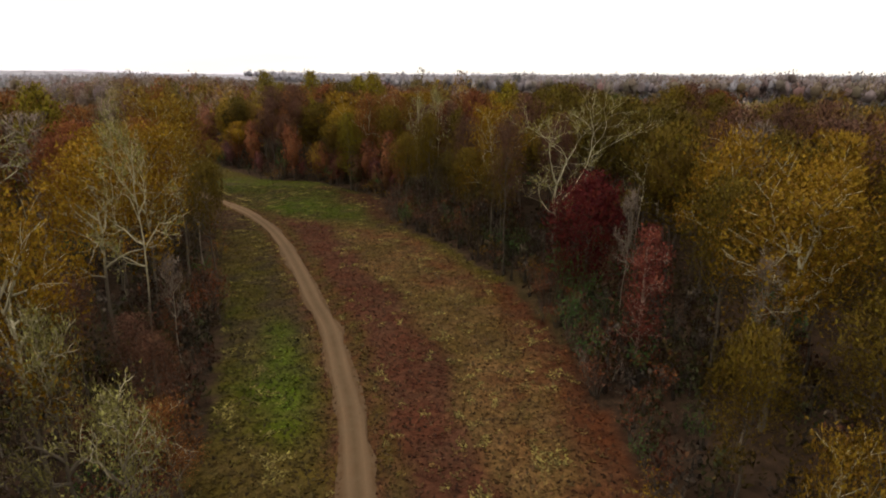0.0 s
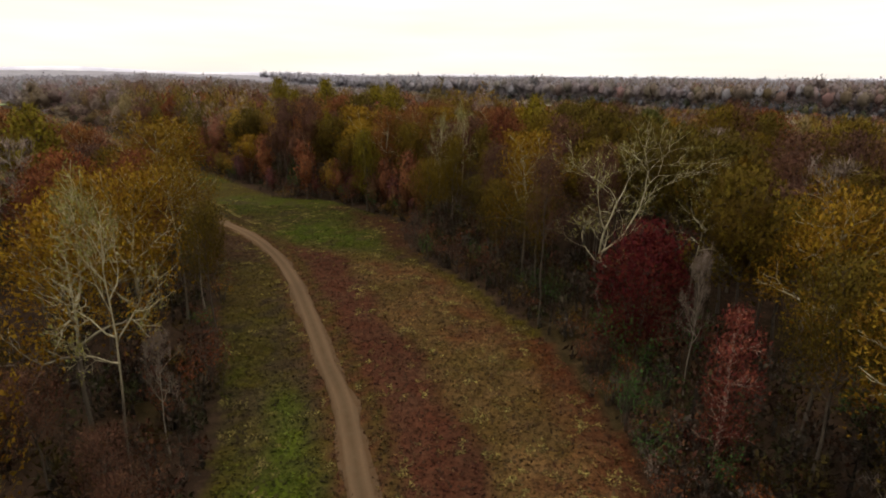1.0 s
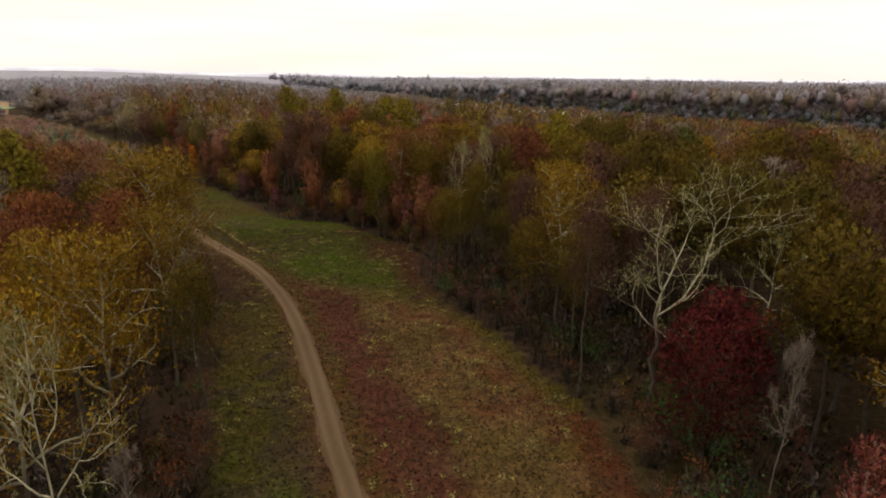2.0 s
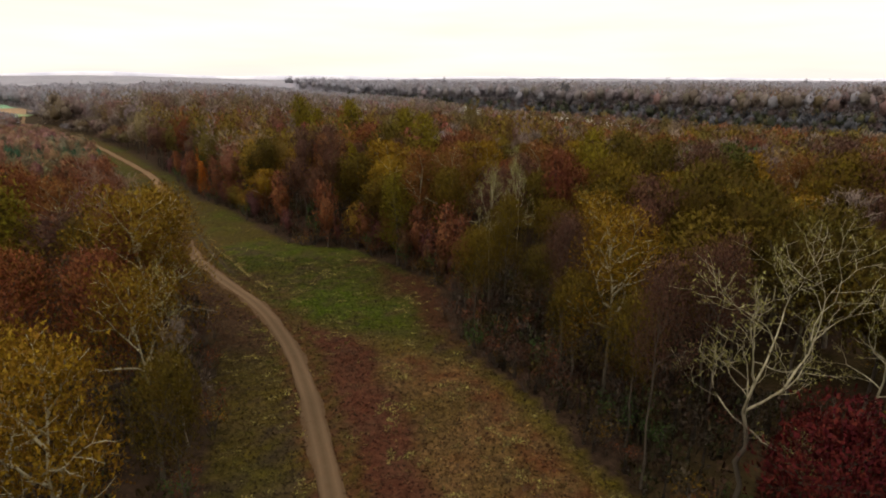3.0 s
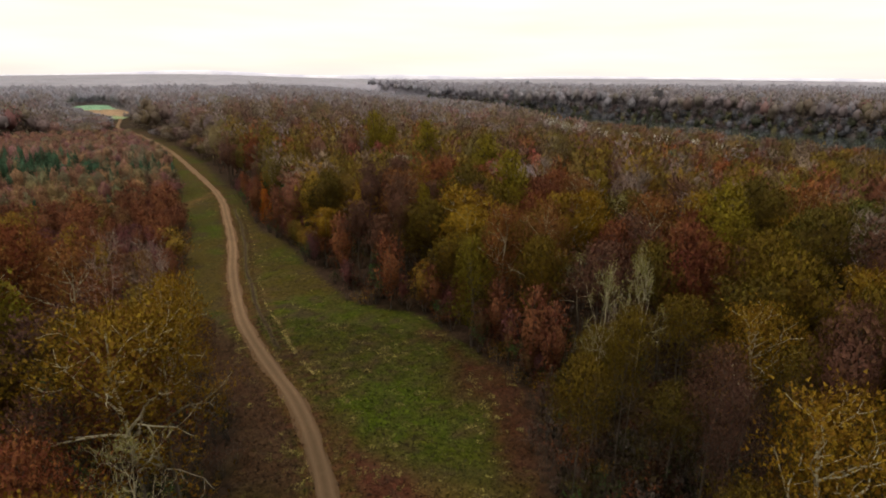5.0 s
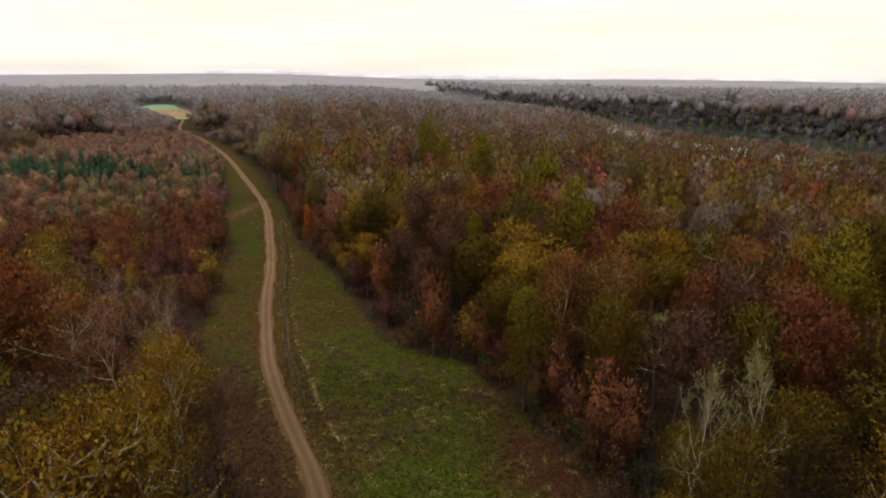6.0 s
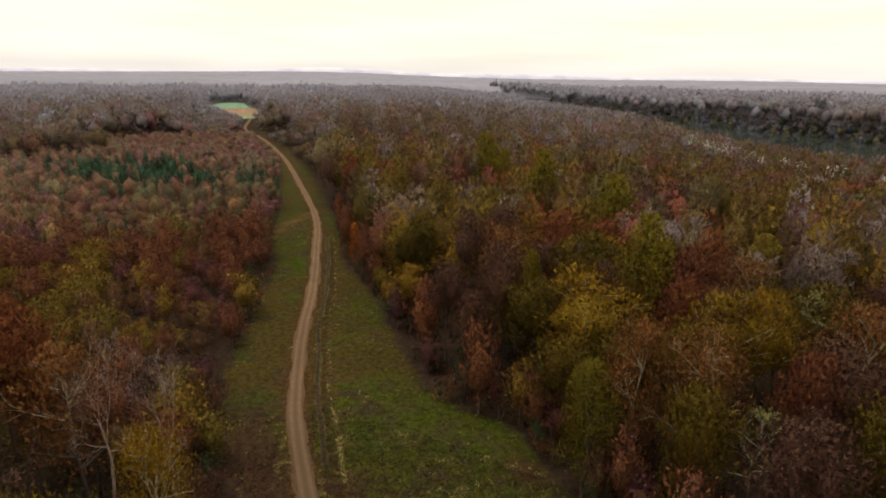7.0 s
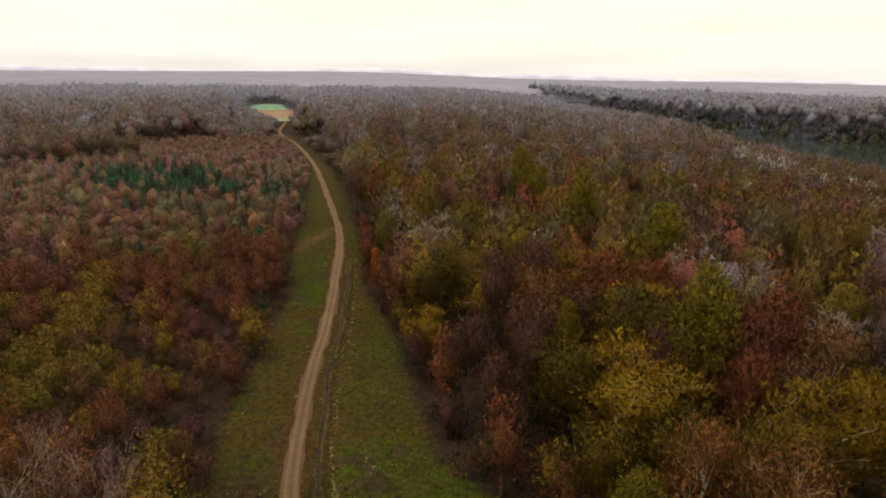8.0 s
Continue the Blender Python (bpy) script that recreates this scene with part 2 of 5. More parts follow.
NEAR_BANK = [(700, -300), (420, 30), (230, 200), (95, 335), (30, 405), (-5, 455), (-42, 555), (-110, 685), (-215, 800), (-440, 1000), (-900, 1250)]
FAR_BANK = [(900, -100), (560, 250), (340, 420), (200, 530), (120, 615), (70, 672), (0, 722), (-60, 792), (-115, 830), (-215, 960), (-430, 1130), (-950, 1400)]
MEADOW = [(-412, 512), (-428, 506), (-470, 530), (-552, 596), (-610, 650), (-640, 705), (-612, 712), (-556, 660), (-500, 615), (-448, 568), (-425, 535)]
WATER_LEVEL = -3.2


def smooth_line(pts, step):
    """A Catmull-Rom line through the points, at even steps."""
    p = np.array(pts, float)
    p = np.vstack([2 * p[0] - p[1], p, 2 * p[-1] - p[-2]])
    out = []
    for i in range(1, len(p) - 2):
        n = max(2, int(np.linalg.norm(p[i + 1] - p[i]) / step))
        for k in range(n):
            t = k / n
            out.append(0.5 * (2 * p[i] + (p[i + 1] - p[i - 1]) * t + (2 * p[i - 1] - 5 * p[i] + 4 * p[i + 1] - p[i + 2]) * t * t
                              + (3 * p[i] - p[i - 1] - 3 * p[i + 1] + p[i + 2]) * t ** 3))
    out.append(p[-2])
    return np.array(out)


def side_of(line, q):
    """Signed distance of the points q from a line: positive on its right."""
    a, b = line[:-1], line[1:]
    best, sign = np.full(len(q), 1e9), np.zeros(len(q))
    for i in range(len(a)):
        d = b[i] - a[i]
        w = q - a[i]
        t = np.clip((w @ d) / (d @ d), 0, 1)
        r = w - t[:, None] * d
        dist = np.hypot(r[:, 0], r[:, 1])
        s = np.sign(w[:, 1] * -d[0] + w[:, 0] * d[1])
        m = dist < best
        best[m], sign[m] = dist[m], s[m]
    return best * np.where(sign == 0, 1, sign)


def inside(poly, q):
    p, c = np.array(poly, float), np.zeros(len(q), bool)
    for i in range(len(p)):
        a, b = p[i - 1], p[i]
        m = (a[1] > q[:, 1]) != (b[1] > q[:, 1])
        xs = (b[0] - a[0]) * (q[:, 1] - a[1]) / (b[1] - a[1] if b[1] != a[1] else 1e-9) + a[0]
        c ^= m & (q[:, 0] < xs)
    return c


rng = np.random.default_rng(7)
WAVES = [(rng.normal(size=2) * f, rng.uniform(0, 6.28), a) for f, a in ((0.02, 1.0), (0.035, 0.8), (0.05, 0.6), (0.11, 0.5), (0.17, 0.45), (0.3, 0.4), (0.45, 0.35), (0.8, 0.3)) for _ in range(3)]


def wavy(q, first=0, last=24):
    """Smooth noise, about -1 to 1."""
    s = np.zeros(len(q))
    for k, ph, a in WAVES[first:last]:
        s += a * np.sin(q @ k + ph)
    return s / (sum(a for _, _, a in WAVES[first:last]) ** 0.5 + 1e-6) / 1.2


def cells(q, size, seed):
    """Value noise on a grid of that size, 0 to 1."""
    g = q / size
    i = np.floor(g).astype(int)
    f = g - i
    f = f * f * (3 - 2 * f)

    def h(a, b):
        v = np.sin(a * 127.1 + b * 311.7 + seed * 74.7) * 43758.5453
        return v - np.floor(v)
    x0, y0 = i[:, 0], i[:, 1]
    return (h(x0, y0) * (1 - f[:, 0]) + h(x0 + 1, y0) * f[:, 0]) * (1 - f[:, 1]) + (h(x0, y0 + 1) * (1 - f[:, 0]) + h(x0 + 1, y0 + 1) * f[:, 0]) * f[:, 1]


TRACK_LINE = smooth_line(TRACK, 2.0)
TRACK_COARSE = smooth_line(TRACK, 9.0)
CLEARING = np.vstack([smooth_line(LEFT, 5.0), smooth_line(RIGHT, 5.0)[::-1]])
RIGHT_LINE, LEFT_LINE = smooth_line(RIGHT, 8.0), smooth_line(LEFT, 8.0)
NEAR_LINE, FAR_LINE = smooth_line(NEAR_BANK, 30.0), smooth_line(FAR_BANK, 30.0)


def step01(x, a, b):
    t = np.clip((x - a) / (b - a), 0, 1)
    return t * t * (3 - 2 * t)


def terrain(q):
    """Height of the ground: a flat bottom, the river's trough, low hills far off."""
    q = np.atleast_2d(np.asarray(q, float))
    r = np.hypot(q[:, 0], q[:, 1] - 40)
    z = 0.12 * wavy(q, 0, 9)
    bank = side_of(NEAR_LINE, q)
    far = side_of(FAR_LINE, q)
    river = step01(bank, -16, 6) * (1 - step01(far, -10, 8)) * (1 - step01(r, 1080, 1150))
    z = z - 9 * river
    side = np.arctan2(-q[:, 0], q[:, 1])
    z = z + step01(r, 1100, 2600) * (5 * np.sin(q[:, 0] * 0.0021 + 1) + 4 * np.sin(q[:, 1] * 0.0027) + 2)
    z = z + 15 * np.exp(-((side - 0.60) / 0.17) ** 2) * step01(r, 1500, 2600)
    z = z + 9 * np.exp(-((side - 0.42) / 0.16) ** 2) * step01(r, 500, 1100) * (1 - step01(r, 1500, 2000))
    return z


def cover(q):
    """Colour of what grows or lies on the ground."""
    d = side_of(TRACK_LINE, q)
    e = -side_of(RIGHT_LINE, q)
    n1, n2, n3 = cells(q, 5.0, 1), cells(q, 1.7, 2), cells(q, 14.0, 3)
    n4 = cells(q, 0.9, 4)
    jag = (n1 - 0.5) * 2.4 + (n2 - 0.5) * 1.2
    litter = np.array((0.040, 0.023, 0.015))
    soil = np.array((0.080, 0.026, 0.014))
    straw = np.array((0.150, 0.080, 0.029))
    grass = np.array((0.062, 0.049, 0.007))
    bright = np.array((0.056, 0.080, 0.004))
    tan_grass = np.array((0.076, 0.047, 0.010))
    rust = np.array((0.095, 0.029, 0.011))
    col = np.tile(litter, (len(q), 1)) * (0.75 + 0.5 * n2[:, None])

    def lay(colour, w):
        w = np.clip(w, 0, 1)[:, None]
        col[:] = col * (1 - w) + colour * w
    inn = inside(CLEARING, q)
    far_part = step01(q[:, 1] + 0.44 * q[:, 0] + jag * 1.3, 90, 94)
    lay(tan_grass, inn * 1.0)
    # the verge on the left of the track
    verge = inn * (d < -1)
    lay(grass, verge * (0.35 + 0.6 * step01(n3 + 0.3 * n2, 0.4, 0.8)))
    lay(bright * 0.8, verge * step01(q[:, 1], 30, 36) * step01(n3 * 0.5 + n1 * 0.3 + n4 * 0.25, 0.5, 0.75) * 0.8)
    lay(litter, verge * step01(n1 * 0.6 + n4 * 0.4, 0.55, 0.75) * 0.8)
    spot = np.exp(-(((d + 5.0) / 1.6) ** 2)) * step01(q[:, 1], 33, 40) * (1 - step01(q[:, 1], 52, 62))
    lay(bright * 1.25, verge * spot * (0.5 + 0.6 * n2))
    # bands between the track and the woods, in the near part of the clearing
    near = inn * (1 - far_part)
    lay(tan_grass * 0.9, near * (d > 1) * 0.7)
    lay(soil * (0.8 + 0.3 * n1[:, None]), near * step01(d + jag * 0.4, 2.6, 3.6) * (1 - step01(d + jag * 0.8, 8.0, 10.0)))
    lay(straw, near * step01(d + jag, 8.0, 11.0) * (0.35 + 0.65 * step01(n2 * 0.6 + n1 * 0.5, 0.35, 0.7)))
    lay(grass * 1.5, near * step01(d + jag, 9.0, 11.0) * step01(n3, 0.6, 0.8) * 0.5 * (q[:, 1] > 62))
    lay(rust, near * step01(d, 9, 14) * step01(n1 * 0.5 + n4 * 0.5, 0.50, 0.72) * 0.75)
    lay(rust * 0.8, near * (1 - step01(e + jag, 1.5, 5.0)) * (q[:, 1] < 76))
    lay(tan_grass * (1.1, 1.35, 0.8), near * (1 - step01(e + jag * 0.5, 1.0, 3.6)) * (q[:, 1] > 70) * 0.9)
    # the green far part, brightest towards the notch in the woods
    grn = inn * far_part * (d > 1.2)
    lay(grass, grn * (0.6 + 0.4 * n3))
    glow = np.exp(-(((q[:, 0] + 28) / 14) ** 2 + ((q[:, 1] - 114) / 13) ** 2))
    lay(bright, grn * np.clip(1.5 * glow * (0.5 + 0.8 * n1), 0, 0.95))
    lay(bright * 0.9, grn * step01(d, 7, 10) * step01(n3 + 0.3 * n1, 0.55, 0.9) * 0.4)
    lay((0.085, 0.043, 0.013), grn * step01(n1 * 0.45 + n2 * 0.4 + n4 * 0.2, 0.42, 0.62) * (1 - 0.8 * glow) * 0.8)
    lay(litter * 1.1, grn * step01(n2 * 0.4 + n4 * 0.5 + n3 * 0.2, 0.58, 0.74) * (1 - 0.7 * glow) * 0.8)
    lay(soil * 0.75, inn * (d > 3) * (1 - step01(e + jag, 2.0, 5.5)) * step01(q[:, 1], 96, 106) * (1 - step01(q[:, 1], 132, 142)) * 0.9)
    lay(soil * 0.8, inn * np.exp(-(((q[:, 0] + 19) / 6) ** 2 + ((q[:, 1] - 123) / 6.5) ** 2)) * 1.3)
    lay(grass * 1.3, inn * step01(q[:, 1], 128, 150) * (np.abs(d) > 1.6) * (0.15 + 0.6 * step01(n1 * 0.6 + n2 * 0.5, 0.4, 0.75)))
    lay(bright * 0.95, inn * step01(q[:, 1], 118, 132) * (np.abs(d) > 1.8) * step01(n3 * 0.45 + n1 * 0.35 + n4 * 0.2, 0.46, 0.68) * 0.75)
    lay(litter * 1.3, inn * step01(q[:, 1], 118, 132) * (np.abs(d) > 1.6) * step01(n2 * 0.5 + n1 * 0.5, 0.60, 0.76) * 0.7)
    # old ruts beside the track
    old = inn * step01(q[:, 1], 104, 118) * (1 - step01(q[:, 1], 185, 215))
    lay(soil * 0.55, old * np.exp(-((d - 3.6 - 0.5 * (n1 - 0.5)) / 0.55) ** 2) * 0.9)
    lay(straw * 0.85, old * np.exp(-((d - 5.2 - 0.5 * (n1 - 0.5)) / 0.35) ** 2) * (n2 > 0.35) * 0.8)
    lay(soil * 1.2, inn * np.exp(-((np.abs(d) - 1.3) / 0.55) ** 2) * 0.75)
    lay((0.055, 0.024, 0.014), inn * step01(q[:, 1], 88, 98) * (1 - step01(q[:, 1], 124, 136)) * (d < -2.2) * 0.9)
    # the pale path that leaves the track to the left
    ab, aw = np.array((5.0, -26.0)), q - np.array((-131.5, 229.0))
    at_ = np.clip((aw @ ab) / (ab @ ab), 0, 1)[:, None]
    off_ = np.hypot(*(aw - at_ * ab).T)
    lay(straw * 1.2, inn * (d < -0.8) * np.exp(-(off_ / 1.6) ** 2) * 0.9)
    # leaf litter under the woods, greener scrub here and there
    lay(grass * 0.7, (~inn) * step01(n3, 0.7, 0.9) * 0.5)
    return col * 0.56


def mesh_object(name, verts, faces, mat, colours=None, attribute="cover", smooth=False, normals=None):
    me = bpy.data.meshes.new(name)
    verts, faces = np.asarray(verts, np.float32), np.asarray(faces, np.int32)
    k = faces.shape[1]
    me.vertices.add(len(verts))
    me.vertices.foreach_set("co", verts.ravel())
    me.loops.add(faces.size)
    me.loops.foreach_set("vertex_index", faces.ravel())
    me.polygons.add(len(faces))
    me.polygons.foreach_set("loop_start", np.arange(0, faces.size, k, dtype=np.int32))
    me.update(calc_edges=True)
    me.validate()
    if colours is not None:
        at = me.attributes.new(attribute, "FLOAT_COLOR", "POINT")
        at.data.foreach_set("color", np.hstack([colours, np.ones((len(colours), 1))]).astype(np.float32).ravel())
    if normals is not None:
        me.normals_split_custom_set_from_vertices(normals.tolist())
    if smooth:
        me.polygons.foreach_set("use_smooth", np.ones(len(faces), bool))
    me.materials.append(mat)
    return new(name, me)


def axis(dense, mid, far):
    """Grid lines: (from, to, step) dense and mid ranges, then growing steps out to far."""
    lines = set()
    for a, b, s in (dense, *mid):
        lines.update(np.round(np.arange(a, b + 1e-6, s), 3))
    for sign in (1, -1):
        edge = max(lines) if sign > 0 else min(lines)
        s = 5.0
        while abs(edge) < far:
            edge = edge + sign * s
            s *= 1.16
            lines.add(round(edge, 3))
    return np.array(sorted(lines))


# ---- ground ----
gx = axis((-112, 18, 1.25), ((-240, -112, 3.0), (18, 240, 8.0)), 4700)
gy = axis((24, 205, 1.25), ((205, 340, 2.5), (-40, 24, 3.0), (340, 980, 10.0)), 4700)
mx, my = np.meshgrid(gx, gy)
gq = np.stack([mx.ravel(), my.ravel()], 1)
gz = terrain(gq)
col = np.tile(np.array((0.10, 0.085, 0.085)), (len(gq), 1))
near_pts = (np.abs(gq[:, 0] + 150) < 320) & (np.abs(gq[:, 1] - 220) < 320)
col[near_pts] = cover(gq[near_pts])
nx = len(gx)
ij = (np.arange(len(gy) - 1)[:, None] * nx + np.arange(nx - 1)[None]).ravel()
ground = mesh_object("ground", np.column_stack([gq, gz]), np.stack([ij, ij + 1, ij + nx + 1, ij + nx], 1), GROUND, col, smooth=True)
tagged(ground, "river-bottom ground with grass, straw and fallen leaves", "ground", kind="structure")


def strip(name, line, offsets, heights, colours, mat, ragged=0.0, lift=0.0):
    """A strip along a line with a cross-section of offsets, heights and colours."""
    tan = np.gradient(line, axis=0)
    tan /= np.linalg.norm(tan, axis=1)[:, None]
    right = np.stack([tan[:, 1], -tan[:, 0]], 1)
    vs, cs = [], []
    for o, h, c in zip(offsets, heights, colours):
        wob = ragged * (cells(line + o * 13.0, 3.0, 5) - 0.5) * (abs(o) / max(abs(v) for v in offsets)) ** 3
        q = line + right * (o + np.sign(o) * wob)[:, None]
        vs.append(np.column_stack([q, terrain(q) + h + lift]))
        # colour grows up to 2.15 times brighter between y 85 and 190
        far_gain = 1 + 1.15 * step01(q[:, 1], 85, 190)
        cs.append(np.tile(c, (len(line), 1)) * ((0.85 + 0.3 * cells(q, 4.0, 6)) * far_gain)[:, None])
    n, k = len(line), len(offsets)
    v = np.stack(vs, 1).reshape(-1, 3)
    c = np.stack(cs, 1).reshape(-1, 3)
    base = (np.arange(n - 1)[:, None] * k + np.arange(k - 1)[None]).ravel()
    return mesh_object(name, v, np.stack([base, base + 1, base + k + 1, base + k], 1), mat, c, smooth=True)


TAN, WORN, MID = (0.080, 0.046, 0.026), (0.104, 0.062, 0.036), (0.056, 0.033, 0.017)
EDGE = (0.060, 0.031, 0.015)
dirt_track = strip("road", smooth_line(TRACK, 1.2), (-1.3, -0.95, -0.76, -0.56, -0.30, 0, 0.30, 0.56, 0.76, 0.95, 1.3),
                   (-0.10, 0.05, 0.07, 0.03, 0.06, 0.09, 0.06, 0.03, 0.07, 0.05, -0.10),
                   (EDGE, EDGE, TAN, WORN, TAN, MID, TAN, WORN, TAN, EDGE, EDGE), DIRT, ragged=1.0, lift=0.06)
tagged(dirt_track, "narrow tan dirt track with two worn wheel ruts", "dirt track", kind="structure")

# a disused rut that follows the track
past = smooth_line(TRACK, 1.2)
past = past[(past[:, 1] > 122) & (past[:, 1] < 205)]
tan_ = np.gradient(past, axis=0)
tan_ /= np.linalg.norm(tan_, axis=1)[:, None]
right_ = np.stack([tan_[:, 1], -tan_[:, 0]], 1)
sway = (cells(past, 11.0, 41) - 0.5)[:, None] * 0.9
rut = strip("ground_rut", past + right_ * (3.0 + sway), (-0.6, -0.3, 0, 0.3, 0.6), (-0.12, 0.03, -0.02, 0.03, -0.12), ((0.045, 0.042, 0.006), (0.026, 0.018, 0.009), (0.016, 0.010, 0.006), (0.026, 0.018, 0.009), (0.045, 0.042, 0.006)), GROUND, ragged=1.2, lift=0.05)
tagged(rut, "dark disused wheel rut in the grass", "rut", kind="structure")
# the pale green meadow at the track's far end
mq = smooth_line(MEADOW + MEADOW[:1], 8.0)
centre = mq.mean(0)
rings, rc = [], []
for f in (1.0, 0.94, 0.8, 0.6, 0.4, 0.2, 0.05):
    q = centre + (mq - centre) * f
    rings.append(np.column_stack([q, terrain(q) + (0.3 if f < 1 else -0.2)]))
    reach = np.hypot(q[:, 0] + 412, q[:, 1] - 512) + 12 * (cells(q, 20.0, 9) - 0.5)
    tone = np.where((reach < 34)[:, None], (0.20, 0.25, 0.13), np.where((reach < 165)[:, None], (0.25, 0.16, 0.10), (0.17, 0.28, 0.18)))
    rc.append(tone * (0.8 + 0.4 * cells(q, 9.0, 8))[:, None])
k = len(mq)
fc = [(a * k + i, a * k + i + 1, (a + 1) * k + i + 1, (a + 1) * k + i) for a in range(6) for i in range(k - 1)]
meadow = mesh_object("ground_meadow", np.vstack(rings), fc, GROUND, np.vstack(rc), smooth=True)
tagged(meadow, "pale green meadow with a strip of tan bare soil", "meadow", kind="structure")

# ---- river ----
wa, wb = smooth_line(NEAR_BANK, 25.0), smooth_line(FAR_BANK, 25.0)
wt = np.linspace(0, 1, 60)
pa = np.stack([np.interp(wt, np.linspace(0, 1, len(wa)), wa[:, i]) for i in (0, 1)], 1)
pb = np.stack([np.interp(wt, np.linspace(0, 1, len(wb)), wb[:, i]) for i in (0, 1)], 1)
away = (pa - pb) / np.linalg.norm(pa - pb, axis=1)[:, None]
pa, pb = pa + away * 14, pb - away * 14
wv = np.vstack([np.column_stack([pa, np.full(60, WATER_LEVEL)]), np.column_stack([pb, np.full(60, WATER_LEVEL)])])
river = mesh_object("water", wv, [(i, i + 1, 61 + i, 60 + i) for i in range(59)], WATER)
tagged(river, "still grey river that mirrors the pale sky", "river", kind="structure")

# ---- trees ----


def tube(vs, fs, path, radii, sides):
    """Adds a tapered tube along a path to lists of vertices and triangles."""
    path = np.asarray(path, float)
    start = len(vs)
    for i, p in enumerate(path):
        t = path[min(i + 1, len(path) - 1)] - path[max(i - 1, 0)]
        t = t / (np.linalg.norm(t) + 1e-9)
        a = np.cross(t, (0.31, 0.95, 0.1) if abs(t[2]) > 0.8 else (0, 0, 1))
        a /= np.linalg.norm(a) + 1e-9
        b = np.cross(t, a)
        for s in range(sides):
            w = 2 * math.pi * s / sides
            vs.append(p + radii[i] * (math.cos(w) * a + math.sin(w) * b))
    for i in range(len(path) - 1):
        for s in range(sides):
            a0, a1 = start + i * sides + s, start + i * sides + (s + 1) % sides
            fs.append((a0, a1, a1 + sides))
            fs.append((a0, a1 + sides, a0 + sides))


def leaf_sprays(centres, size, r, facing=None, loose=0.45, slim=0.62, grow=None):
    """Three-cornered sprays of leaves: turned at random, or facing roughly outwards and growing along a direction."""
    n = len(centres)
    nrm = r.normal(size=(n, 3))
    if facing is not None:
        nrm = facing + nrm * loose
    u = r.normal(size=(n, 3)) if grow is None else grow + r.normal(size=(n, 3)) * 0.45
    u /= np.linalg.norm(u, axis=1)[:, None] + 1e-9
    nrm = nrm - (u * nrm).sum(1)[:, None] * u
    nrm /= np.linalg.norm(nrm, axis=1)[:, None] + 1e-9
    w = np.cross(nrm, u)
    s = size * r.uniform(0.6, 1.25, n)[:, None]
    v = np.stack([centres + u * s * 0.66, centres - u * s * 0.33 + w * s * 0.5 * slim, centres - u * s * 0.33 - w * s * 0.5 * slim], 1).reshape(-1, 3)
    soft = nrm if facing is None else facing * 0.9 + nrm * 0.3
    soft = soft / (np.linalg.norm(soft, axis=1)[:, None] + 1e-9)
    return v, np.arange(3 * n).reshape(n, 3), np.repeat(soft, 3, 0)


def lumpy_shell(r, n, k, lumps=9):
    """k points each in n uneven domes of unit size, most of them near the skin, and the ways they face."""
    lc = r.normal(size=(n, lumps, 3))
    lc[:, :, 2] += 0.3
    lc /= np.linalg.norm(lc, axis=2)[:, :, None]
    d = r.normal(size=(n, k, 3))
    d[:, :, 2] += 0.45
    d /= np.linalg.norm(d, axis=2)[:, :, None]
    near = np.einsum("nlk,nmk->nlm", d, lc)
    bump = near.max(2)
    lump_dir = lc[np.arange(n)[:, None], near.argmax(2)]
    skin = 0.55 + 0.47 * np.clip((bump - 0.45) / 0.55, 0, 1) ** 0.8
    p = d * (skin * (1 - 0.5 * r.random((n, k)) ** 2.2))[:, :, None]
    face = d * 0.75 + (d - lump_dir * 0.75) * 0.9
    face /= np.linalg.norm(face, axis=2)[:, :, None] + 1e-9
    return p, face


def ball(level):
    bm = bmesh.new()
    bmesh.ops.create_icosphere(bm, subdivisions=level, radius=1.0)
    v, f = np.array([x.co[:] for x in bm.verts]), np.array([[x.index for x in fa.verts] for fa in bm.faces])
    bm.free()
    return v, f


BALLS = {1: ball(1), 2: ball(2)}


def inner_mass(mid, rad3, r, level, share):
    """The dense uneven heart of each crown, under its outer sprays."""
    bv, bf = BALLS[level]
    n, k = len(mid), len(bv)
    lump = share * r.uniform(0.74, 1.16, (n, k, 1))
    v = mid[:, None] + bv[None] * rad3[:, None] * lump
    f = bf[None] + (np.arange(n) * k)[:, None, None]
    nv = bv[None] * 0.8 + r.normal(size=(n, k, 3)) * 0.22
    nv /= np.linalg.norm(nv, axis=2)[:, :, None]
    return v.reshape(-1, 3), f.reshape(-1, 3), nv.reshape(-1, 3)


